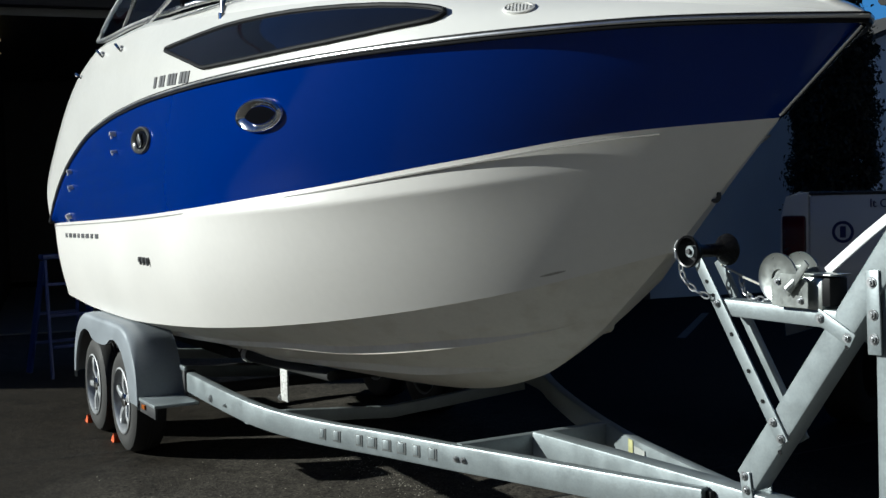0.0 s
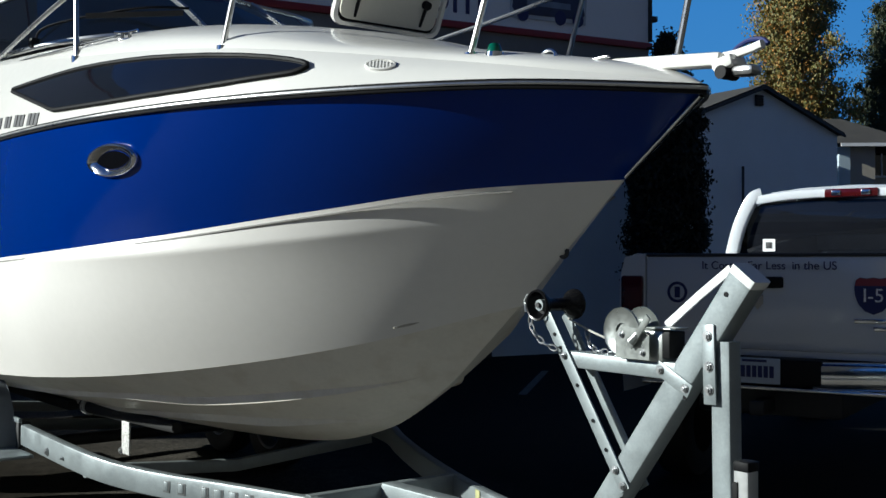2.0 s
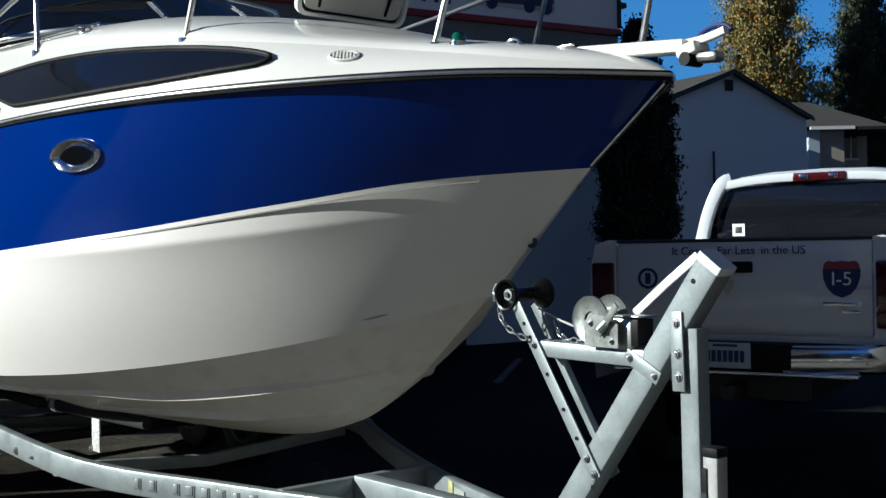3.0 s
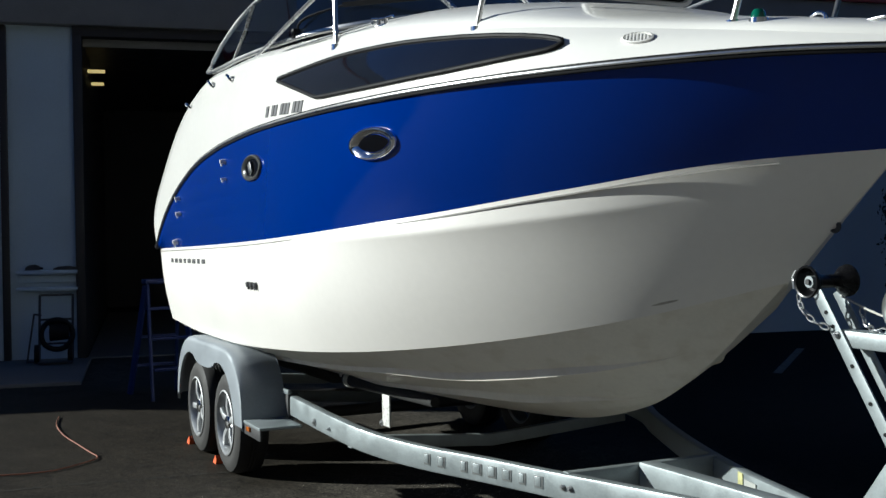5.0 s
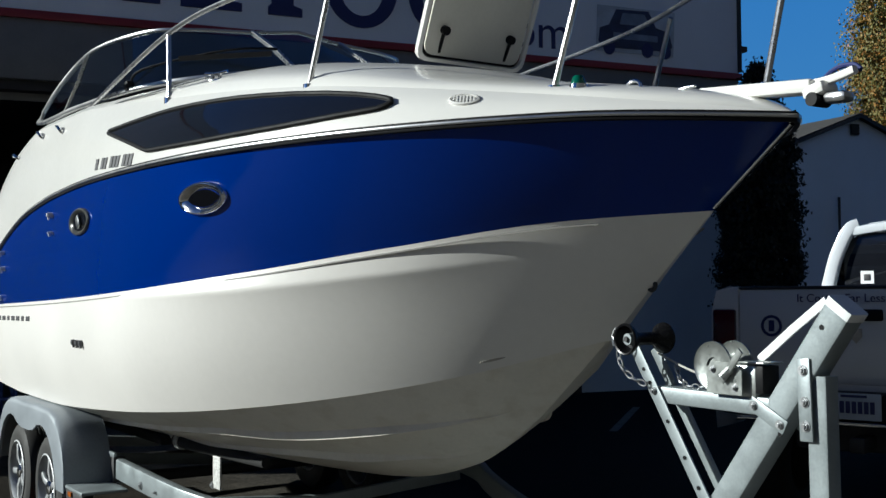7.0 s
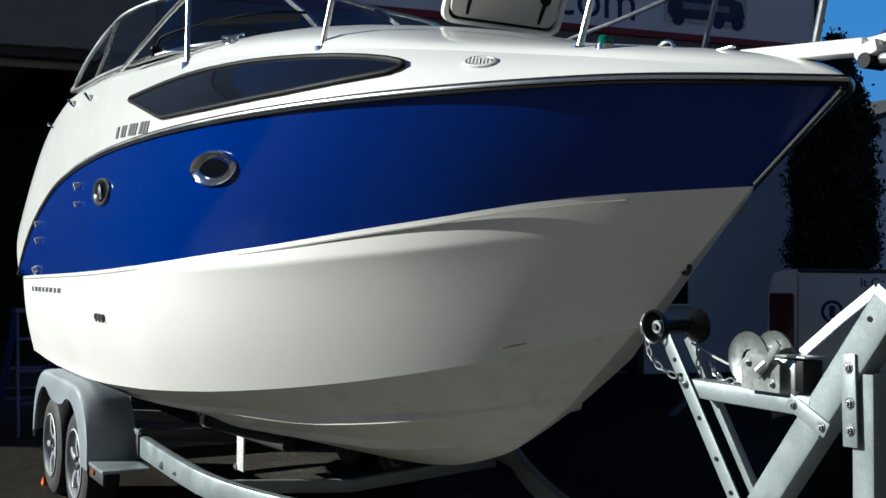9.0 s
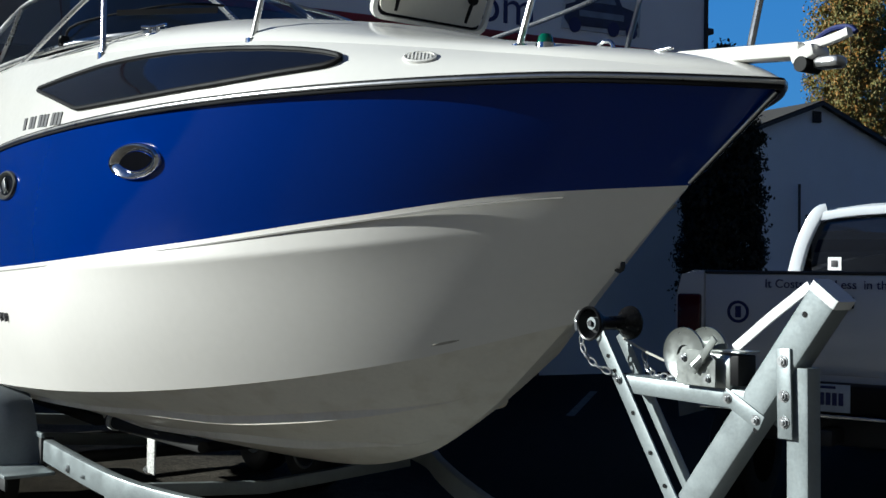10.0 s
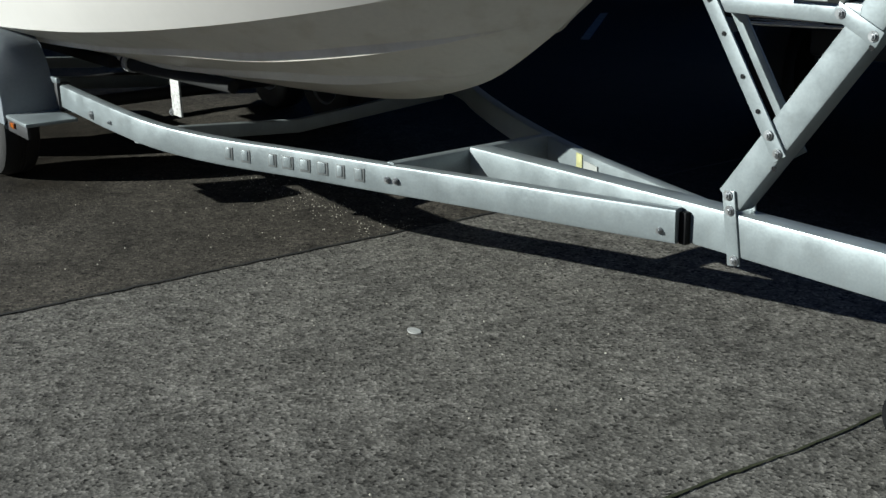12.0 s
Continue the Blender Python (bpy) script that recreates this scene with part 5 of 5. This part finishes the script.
# ---- ground: one sheet of worn asphalt with aggregate, damp patches and fine grit ----
def asphalt_material():
    m = bpy.data.materials.new("worn_asphalt")
    m.use_nodes = True
    nt = m.node_tree
    L, N = nt.links.new, nt.nodes.new
    b = nt.nodes["Principled BSDF"]
    co = N("ShaderNodeTexCoord")

    def noise_(scale, detail, rough=0.6):
        n = N("ShaderNodeTexNoise")
        n.inputs["Scale"].default_value, n.inputs["Detail"].default_value, n.inputs["Roughness"].default_value = scale, detail, rough
        L(co.outputs["Object"], n.inputs["Vector"])
        return n.outputs["Fac"]

    def ramp(fac, stops):
        r = N("ShaderNodeValToRGB")
        r.color_ramp.elements[0].position, r.color_ramp.elements[1].position = stops[0][0], stops[-1][0]
        r.color_ramp.elements[0].color, r.color_ramp.elements[1].color = (*[stops[0][1]] * 3, 1), (*[stops[-1][1]] * 3, 1)
        for p, v in stops[1:-1]:
            r.color_ramp.elements.new(p).color = (v, v, v, 1)
        L(fac, r.inputs["Fac"])
        return r.outputs["Color"]

    def mult(a, c, f=1.0):
        x = N("ShaderNodeMix")
        x.data_type, x.blend_type = "RGBA", "MULTIPLY"
        x.inputs["Factor"].default_value = f
        L(a, x.inputs[6])
        L(c, x.inputs[7])
        return x.outputs[2]

    vor = N("ShaderNodeTexVoronoi")
    vor.inputs["Scale"].default_value = 95
    L(co.outputs["Object"], vor.inputs["Vector"])
    grit = N("ShaderNodeSeparateColor")
    L(vor.outputs["Color"], grit.inputs[0])
    stones = ramp(grit.outputs[0], [(0.0, 0.12), (0.13, 0.6), (0.45, 0.78), (0.8, 1.05), (1.0, 1.6)])
    blot = ramp(noise_(13, 9, 0.8), [(0.36, 0.45), (0.5, 0.88), (0.68, 1.25)])
    large = ramp(noise_(2.4, 8, 0.75), [(0.33, 0.68), (0.5, 0.92), (0.66, 1.2)])
    dark = ramp(noise_(5.0, 9, 0.75), [(0.38, 0.5), (0.44, 1.0), (1.0, 1.0)])
    base = N("ShaderNodeRGB")
    base.outputs[0].default_value = (0.19, 0.18, 0.160, 1)
    # older paving beyond the joint, paler slab this side ending where shade is painted
    sep = N("ShaderNodeSeparateXYZ")
    L(co.outputs["Object"], sep.inputs[0])

    def step(value, lo, hi):
        r = N("ShaderNodeMapRange")
        r.inputs["From Min"].default_value, r.inputs["From Max"].default_value = lo, hi
        L(value, r.inputs["Value"])
        return r.outputs[0]

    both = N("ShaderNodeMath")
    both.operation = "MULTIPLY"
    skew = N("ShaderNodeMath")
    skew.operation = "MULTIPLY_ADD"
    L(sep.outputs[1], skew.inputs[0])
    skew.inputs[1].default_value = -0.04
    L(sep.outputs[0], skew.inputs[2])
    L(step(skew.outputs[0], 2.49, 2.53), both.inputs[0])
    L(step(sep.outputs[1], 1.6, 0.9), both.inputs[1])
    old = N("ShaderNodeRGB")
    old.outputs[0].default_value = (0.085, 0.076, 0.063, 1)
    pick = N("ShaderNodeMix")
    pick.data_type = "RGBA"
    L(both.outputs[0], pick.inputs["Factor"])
    # near-black past y = 0.8: shade behind the boat put into the colour
    shade_tone = N("ShaderNodeRGB")
    shade_tone.outputs[0].default_value = (0.010, 0.010, 0.0095, 1)
    shade_behind = N("ShaderNodeMix")
    shade_behind.data_type = "RGBA"
    L(step(sep.outputs[1], 0.8, 2.2), shade_behind.inputs["Factor"])
    L(old.outputs[0], shade_behind.inputs[6])
    L(shade_tone.outputs[0], shade_behind.inputs[7])
    L(shade_behind.outputs[2], pick.inputs[6])
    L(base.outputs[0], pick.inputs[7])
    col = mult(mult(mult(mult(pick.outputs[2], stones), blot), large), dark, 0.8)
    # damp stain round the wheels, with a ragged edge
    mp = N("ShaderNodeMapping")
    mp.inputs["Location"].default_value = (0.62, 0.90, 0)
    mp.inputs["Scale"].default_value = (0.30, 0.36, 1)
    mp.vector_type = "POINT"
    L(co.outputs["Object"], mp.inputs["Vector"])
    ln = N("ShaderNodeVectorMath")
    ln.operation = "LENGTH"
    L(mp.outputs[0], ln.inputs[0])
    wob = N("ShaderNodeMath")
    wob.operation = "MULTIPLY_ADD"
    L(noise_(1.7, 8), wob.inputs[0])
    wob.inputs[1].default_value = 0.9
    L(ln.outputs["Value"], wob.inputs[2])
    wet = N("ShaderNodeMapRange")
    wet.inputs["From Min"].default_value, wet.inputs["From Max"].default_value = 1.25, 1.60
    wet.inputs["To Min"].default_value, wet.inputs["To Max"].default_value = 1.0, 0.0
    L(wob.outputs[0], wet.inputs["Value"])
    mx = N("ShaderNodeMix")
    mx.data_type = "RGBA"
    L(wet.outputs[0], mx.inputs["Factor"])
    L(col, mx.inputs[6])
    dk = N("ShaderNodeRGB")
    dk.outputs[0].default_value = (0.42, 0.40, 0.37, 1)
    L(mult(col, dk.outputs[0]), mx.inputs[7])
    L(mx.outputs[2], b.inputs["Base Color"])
    rr = N("ShaderNodeMapRange")
    rr.inputs["To Min"].default_value, rr.inputs["To Max"].default_value = 0.9, 0.6
    L(wet.outputs[0], rr.inputs["Value"])
    L(rr.outputs[0], b.inputs["Roughness"])
    b.inputs["Specular IOR Level"].default_value = 0.12
    bp = N("ShaderNodeBump")
    bp.inputs["Strength"].default_value, bp.inputs["Distance"].default_value = 0.35, 0.005
    L(vor.outputs["Distance"], bp.inputs["Height"])
    L(bp.outputs[0], b.inputs["Normal"])
    return m


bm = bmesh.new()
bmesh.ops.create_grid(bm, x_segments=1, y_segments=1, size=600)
tagged(part("ground", bm, asphalt_material()), "worn asphalt yard with cracks and damp stains, tinted darker for shade behind", "ground", kind="structure")
TAR = mat("dark_joint", (0.012, 0.012, 0.010), 0.9, var=0.4, scale=12)
MOSS = mat("mossy_joint", (0.03, 0.034, 0.012), 0.9, var=0.4, scale=12)


def crack(pts, w, material, seed):
    """A ragged thin joint in the paving."""
    rng = random.Random(seed)
    pts = smooth_path([(x, y, 0.004) for x, y in pts], 26)
    bm = bmesh.new()
    prev = None
    for i, p in enumerate(pts):
        t = (pts[min(i + 1, len(pts) - 1)] - pts[max(i - 1, 0)]).normalized()
        s = Vector((-t.y, t.x, 0))
        p = p + s * rng.uniform(-0.004, 0.004)
        a, b = bm.verts.new(p + s * w * rng.uniform(0.45, 1)), bm.verts.new(p - s * w * rng.uniform(0.3, 1))
        if prev:
            bm.faces.new((prev[0], prev[1], b, a))
        prev = (a, b)
    tagged(part("paving_joint", bm, material), "thin ragged dark joint across the asphalt", "joint", kind="structure")


crack([(2.30, -6.0), (2.40, -3.4), (2.428, -1.87), (2.45, -1.3), (2.50, -0.085), (2.534, 0.50), (2.6, 3.0)], 0.013, TAR, 3)
crack([(-0.30, -5.0), (-0.17, -2.65), (-0.14, -2.24), (-0.09, -1.8), (-0.02, -1.2)], 0.010, TAR, 7)
crack([(4.75, -5.0), (4.90, -2.0), (4.967, -0.81), (5.03, 0.04), (5.1, 3.0)], 0.008, MOSS, 5)
PAINT = mat("worn_line_paint", (0.11, 0.115, 0.12), 0.8, var=0.4, scale=5, dirt=(0.02, 0.02, 0.02), dirt_amount=0.9)
for a, b in (((-2.15, 5.55), (-4.0, 7.65)), ((-0.6, 7.2), (-2.4, 9.4))):
    d = (Vector((*b, 0)) - Vector((*a, 0)))
    bm = bmesh.new()
    n = Vector((-d.y, d.x, 0)).normalized() * 0.05
    bm.faces.new([bm.verts.new(Vector((*q, 0.004)) + k * n) for q, k in ((a, -1), (b, -1), (b, 1), (a, 1))])
    tagged(part("parking_line", bm, PAINT), "worn white parking line painted on the asphalt", "line", kind="structure")
# pale grit washed up under the rail, and one pale spot
rng = random.Random(11)
verts, faces = [], []
for k in range(420):
    if k < 300:
        x = rng.uniform(0.9, 2.5)
        y = -0.12 + rng.gauss(0, 0.10) + 0.02 * x
    else:
        x, y = rng.uniform(0.5, 4.5), rng.uniform(-1.6, 0.3)
    r = rng.uniform(0.002, 0.006)
    o = len(verts)
    verts += [(x + r * math.cos(a), y + r * math.sin(a) * rng.uniform(0.6, 1), 0.0) for a in (0.3, 1.9, 3.4, 5.0)] + [(x, y, r * 0.9)]
    faces += [(o, o + 1, o + 4), (o + 1, o + 2, o + 4), (o + 2, o + 3, o + 4), (o + 3, o, o + 4)]
me = bpy.data.meshes.new("grit")
me.from_pydata(verts, [], faces)
me.materials.append(mat("pale_grit", (0.42, 0.40, 0.33), 0.8, var=0.4, scale=30))
tagged(new("grit", me), "scattered pale grit and leaf crumbs on the asphalt", "grit", kind="stuff")
spot = part("pale_spot", plate(oval(0.035, 0.022, 14, 0.8), 0.0, 0.004), mat("pale_scrap", (0.42, 0.42, 0.40), 0.8, var=0.2, scale=20))
spot.matrix_basis = Matrix.Translation((3.581, -0.70, 0.0))
tagged(spot, "flattened pale scrap lying on the asphalt", "scrap")


# ---- leaves: many small cards of foliage on limbs ----
def leaf_material(name, colors):
    m = bpy.data.materials.new(name)
    m.use_nodes = True
    nt = m.node_tree
    b = nt.nodes["Principled BSDF"]
    g = nt.nodes.new("ShaderNodeNewGeometry")
    r = nt.nodes.new("ShaderNodeValToRGB")
    r.color_ramp.elements[0].color, r.color_ramp.elements[1].color = (*colors[0], 1), (*colors[-1], 1)
    for i, c in enumerate(colors[1:-1]):
        r.color_ramp.elements.new((i + 1) / (len(colors) - 1)).color = (*c, 1)
    nt.links.new(g.outputs["Random Per Island"], r.inputs["Fac"])
    nt.links.new(r.outputs["Color"], b.inputs["Base Color"])
    b.inputs["Roughness"].default_value = 0.6
    b.inputs["Subsurface Weight"].default_value = 0.0
    return m


def leaves(name, centres, count, size, material, parent, seed, label):
    """Small folded leaves scattered through clumps: (centre, radius)."""
    rng = random.Random(seed)
    verts, faces = [], []
    for k in range(count):
        c, r = centres[k % len(centres)]
        d = Vector((rng.gauss(0, 1), rng.gauss(0, 1), rng.gauss(0, 1))) * r * 0.62
        p = Vector(c) + d
        q = Euler((rng.uniform(0, 6.3), rng.uniform(0, 6.3), rng.uniform(0, 6.3))).to_matrix()
        s = size * rng.uniform(0.6, 1.4)
        o = len(verts)
        verts += [tuple(p + q @ Vector(v) * s) for v in ((-0.5, 0, 0), (0, -0.32, 0.08), (0.55, 0, 0), (0, 0.32, 0.08))]
        faces += [(o, o + 1, o + 2), (o, o + 2, o + 3)]
    me = bpy.data.meshes.new(name)
    me.from_pydata(verts, [], faces)
    me.materials.append(material)
    ob = new(name, me)
    ob.parent = parent
    if parent.name in WORLD_SPACE:
        ob.matrix_parent_inverse = WORLD_SPACE[parent.name]
    ob["label"] = label
    return ob


BARK = mat("bark", (0.09, 0.07, 0.055), 0.9, var=0.3, scale=6, bump=0.6)


def tree(x, y, h, spread, leaf, seed, label, count, size, low=0.3, cone=0.0):
    rng = random.Random(seed)
    t = thing("tree", label, "tree", (x, y, 0), rz=0)
    trunk = bmesh.new()
    n = 7
    pts = [Vector((rng.uniform(-0.12, 0.12) * i * 0.4, rng.uniform(-0.12, 0.12) * i * 0.4, h * 0.9 * i / n)) for i in range(n + 1)]
    for i in range(n):
        add_rod(trunk, pts[i], pts[i + 1], 0.22 * (1 - i / n) + 0.03, 9, 0.22 * (1 - (i + 1) / n) + 0.03)
    clumps = []
    for k in range(150):
        f = low + (1 - low) * (k / 150) ** 0.9
        g = (f - low) / (1 - low)
        a = k * 2.4 + rng.uniform(-0.4, 0.4)
        full = 0.3 + 0.75 * math.sqrt(math.sin(math.pi * min(0.97, g * 0.86 + 0.11)))
        reach = spread * full * (1 - cone * g) * rng.uniform(0.35, 1.0)
        p0 = pts[min(n, int(f * n))]
        p1 = Vector((p0.x + reach * math.cos(a), p0.y + reach * math.sin(a), h * f + rng.uniform(0.0, 0.09) * h))
        add_rod(trunk, p0, p1, 0.035, 6, 0.008)
        for m_ in (1.0, 0.75, 0.5):
            q = p0.lerp(p1, m_) + Vector((rng.uniform(-0.2, 0.2), rng.uniform(-0.2, 0.2), rng.uniform(-0.25, 0.2)))
            clumps.append((q, rng.uniform(0.12, 0.42)))
    part("trunk", trunk, BARK, t)
    leaves("crown", clumps, count, size, leaf, t, seed + 1, "uneven leafy crown with gaps")
    return t


AUTUMN = leaf_material("autumn_leaf", [(0.38, 0.15, 0.02), (0.28, 0.18, 0.04), (0.14, 0.14, 0.035), (0.22, 0.19, 0.05), (0.075, 0.095, 0.025)])
GREENLEAF = leaf_material("green_leaf", [(0.012, 0.026, 0.010), (0.024, 0.04, 0.016), (0.04, 0.052, 0.018), (0.085, 0.075, 0.03)])
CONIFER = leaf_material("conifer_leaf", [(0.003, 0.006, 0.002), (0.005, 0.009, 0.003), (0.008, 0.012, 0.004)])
EYE_XY, VIEW, RIGHT = Vector((7.406, -2.993, 0)), Vector((-0.765, 0.643, 0)), Vector((0.643, 0.765, 0))


def far(depth, aside):
    return EYE_XY + VIEW * depth + RIGHT * aside


p = far(40, 11.2)
tree(p.x, p.y, 12.0, 1.85, AUTUMN, 21, "tall autumn tree with orange and green leaves behind the houses", 120000, 0.095, 0.22)
p = far(42, 15.4)
tree(p.x, p.y, 11.2, 2.5, GREENLEAF, 33, "dark green tree with ochre lower leaves behind the houses", 100000, 0.095, 0.25, 0.6)
p = far(46, 18.3)
tree(p.x, p.y, 9.5, 2.6, AUTUMN, 45, "ochre autumn tree standing behind the parked truck", 34000, 0.12, 0.2)

# clipped columnar conifer by the corner of the shop
p = far(17.5, 2.83)
hedge = thing("columnar_conifer", "tall dense dark columnar conifer beside the shop", "tree", (p.x, p.y, 0), rz=0)
part("trunk", rod((0, 0, 0), (0, 0, 4.2), 0.09, 10, 0.03), BARK, hedge)
clumps = []
rng = random.Random(8)
for k in range(420):
    z = 0.15 + 4.9 * (k / 420)
    r = 0.72 * min(1, 0.75 + z * 0.3) * (1 - max(0, z - 3.6) / 1.6) ** 0.7 if z < 5.15 else 0.05
    a = k * 2.39996
    rr = max(0.04, r - 0.12) * rng.uniform(0.55, 1.0)
    clumps.append((Vector((rr * math.cos(a), rr * math.sin(a), z)), rng.uniform(0.08, 0.14)))
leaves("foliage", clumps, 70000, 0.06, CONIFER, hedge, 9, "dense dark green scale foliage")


# ---- houses beyond the yard: x to the right, y away ----
def siding(parent, pts, y, material):
    """Overlapping boards that fill a gable outline given as a height function."""
    x0, x1, top = pts
    bm = bmesh.new()
    z = 0.0
    while z < 8:
        lo, hi = z, z + 0.13
        n = 40
        xs = [lerp(x0, x1, i / n) for i in range(n + 1)]
        for a, b in zip(xs, xs[1:]):
            h = min(top(a), top(b))
            if lo < h:
                zz = min(hi, h)
                vs = [bm.verts.new(v) for v in ((a, y - 0.016, lo), (b, y - 0.016, lo), (b, y - 0.008, zz), (a, y - 0.008, zz))]
                bm.faces.new(vs)
        z = hi
    return part("siding", bm, material, parent, "horizontal white lap siding", smooth=False)


house = thing("house", "white lap-sided house with dark shingle gable roof", "house", (-10.795, 21.947, 0), rz=82)


def gable_top(x):
    return 6.20 - 0.365 * abs(x)


prof_ = [(-4.0, 0.0), (3.0, 0.0), (3.0, gable_top(3.0)), (0.0, 6.20), (-4.0, gable_top(4.0))]
part("wall", moved(plate(prof_, -9.0, 0.0), Matrix.Rotation(math.pi / 2, 4, "X")), HOUSEWHITE, house, smooth=False)
siding(house, (-4.0, 3.0, gable_top), 0.0, HOUSEWHITE)
for xa, xb in ((-4.3, 0.0), (0.0, 3.12)):
    za, zb = gable_top(xa), gable_top(xb)
    L_ = math.hypot(xb - xa, zb - za)
    ang = math.atan2(zb - za, xb - xa)
    part("roof", box(((xa + xb) / 2, 4.42, (za + zb) / 2 + 0.06), (L_, 9.2, 0.07), Matrix.Rotation(-ang, 4, "Y")), ROOF, house, "dark shingle roof slope", smooth=False)
    part("rake_board", box(((xa + xb) / 2, -0.20, (za + zb) / 2 - 0.0), (L_, 0.04, 0.07), Matrix.Rotation(-ang, 4, "Y")), BROWN, house, smooth=False)
vent_h = part("gable_vent", box((-0.10, -0.06, 5.86), (0.26, 0.06, 0.30), bevel=0.01), DARK, house)
for k in range(4):
    part("vent_slat", box((-0.10, -0.10, 5.76 + 0.07 * k), (0.24, 0.03, 0.04), Matrix.Rotation(0.5, 4, "X")), BROWN, vent_h)
part("wall_pole", rod((-0.76, -0.12, 1.0), (-0.76, -0.12, 4.05), 0.035, 8), DARK, house)
part("wall_pipe", rod((-0.5, -0.1, 3.25), (2.9, -0.1, 3.25), 0.03, 8), DARK, house)

h1 = far(34, 0)
house2 = thing("house", "smaller tan house with low dark hipped shingle roof", "house", (h1.x, h1.y, 0), rz=49.95)
TAN = mat("tan_siding", (0.40, 0.36, 0.30), 0.7, var=0.08)
part("wall", box((11.5, 4.0, 2.45), (2.8, 6.0, 4.9)), TAN, house2, smooth=False)
part("porch_wall", box((11.42, 0.5, 2.5), (0.76, 1.2, 5.0)), TAN, house2, smooth=False)
part("porch_wall", box((10.87, 0.5, 2.5), (0.34, 1.3, 5.0)), SIDING, house2, "white porch side", smooth=False)
bm = bmesh.new()
E_ = [bm.verts.new(v) for v in ((9.9, -0.4, 5.10), (13.2, -0.4, 5.06), (13.2, 7.4, 5.06), (9.9, 7.4, 5.06))]
R_ = [bm.verts.new(v) for v in ((10.3, 3.4, 6.32), (11.88, 3.4, 6.30))]
for f in ((E_[0], E_[1], R_[1], R_[0]), (E_[1], E_[2], R_[1]), (E_[2], E_[3], R_[0], R_[1]), (E_[3], E_[0], R_[0]), (E_[3], E_[2], E_[1], E_[0])):
    bm.faces.new(f)
part("roof", bm, ROOF, house2, "low dark hipped shingle roof", smooth=False)
part("fascia", box((11.35, -0.42, 5.04), (1.35, 0.05, 0.10)), SIGNWHITE, house2, smooth=False)
part("fascia", box((12.65, -0.42, 5.02), (1.1, 0.05, 0.10)), BROWN, house2, smooth=False)
w2 = part("window", box((12.36, 0.98, 4.55), (0.42, 0.06, 0.7)), DARKGLASS, house2)
part("window_frame", box((12.36, 0.96, 4.17), (0.52, 0.10, 0.06)), SIGNWHITE, w2)
part("window_frame", box((12.36, 0.95, 4.55), (0.04, 0.08, 0.7)), SIGNWHITE, w2)

# clear sky far behind the houses
m = bpy.data.materials.new("clear_sky")
m.use_nodes = True
nt = m.node_tree
em = nt.nodes.new("ShaderNodeEmission")
geo, sp, rp = nt.nodes.new("ShaderNodeTexCoord"), nt.nodes.new("ShaderNodeSeparateXYZ"), nt.nodes.new("ShaderNodeValToRGB")
nt.links.new(geo.outputs["Generated"], sp.inputs[0])
nt.links.new(sp.outputs[2], rp.inputs["Fac"])
rp.color_ramp.elements[0].color, rp.color_ramp.elements[1].color = (0.06, 0.20, 0.42, 1), (0.022, 0.13, 0.40, 1)
nt.links.new(rp.outputs["Color"], em.inputs["Color"])
nt.links.new(em.outputs[0], nt.nodes["Material Output"].inputs["Surface"])
b = part("backdrop", box((0, 0, 40), (170, 0.5, 80)), m, smooth=False)
p = far(190, 25)
b.matrix_basis = pose(p.x, p.y, 0, 0, 0, 49.95)
tagged(b, "clear deep blue sky far behind the houses", "sky", kind="structure")

# plain walls added on the sides never in view, to block skylight and darken reflections
CLOSE = mat("sky_blocking_wall", (0.05, 0.05, 0.05), 0.85, var=0.2, scale=0.6)
for i, (x, y, w, rz) in enumerate(((10, -26, 80, 15), (15, 6, 70, 95))):
    b = part("sky_blocker_south" if i == 0 else "sky_blocker_east", box((0, 0, 3.2 + 3.8 * i), (w, 0.3, 6.4 + 7.6 * i)), CLOSE, smooth=False)
    b.matrix_basis = pose(x, y, 0, 0, 0, rz)
    tagged(b, "unseen plain grey wall added to close the lot and block skylight", "wall", kind="structure")
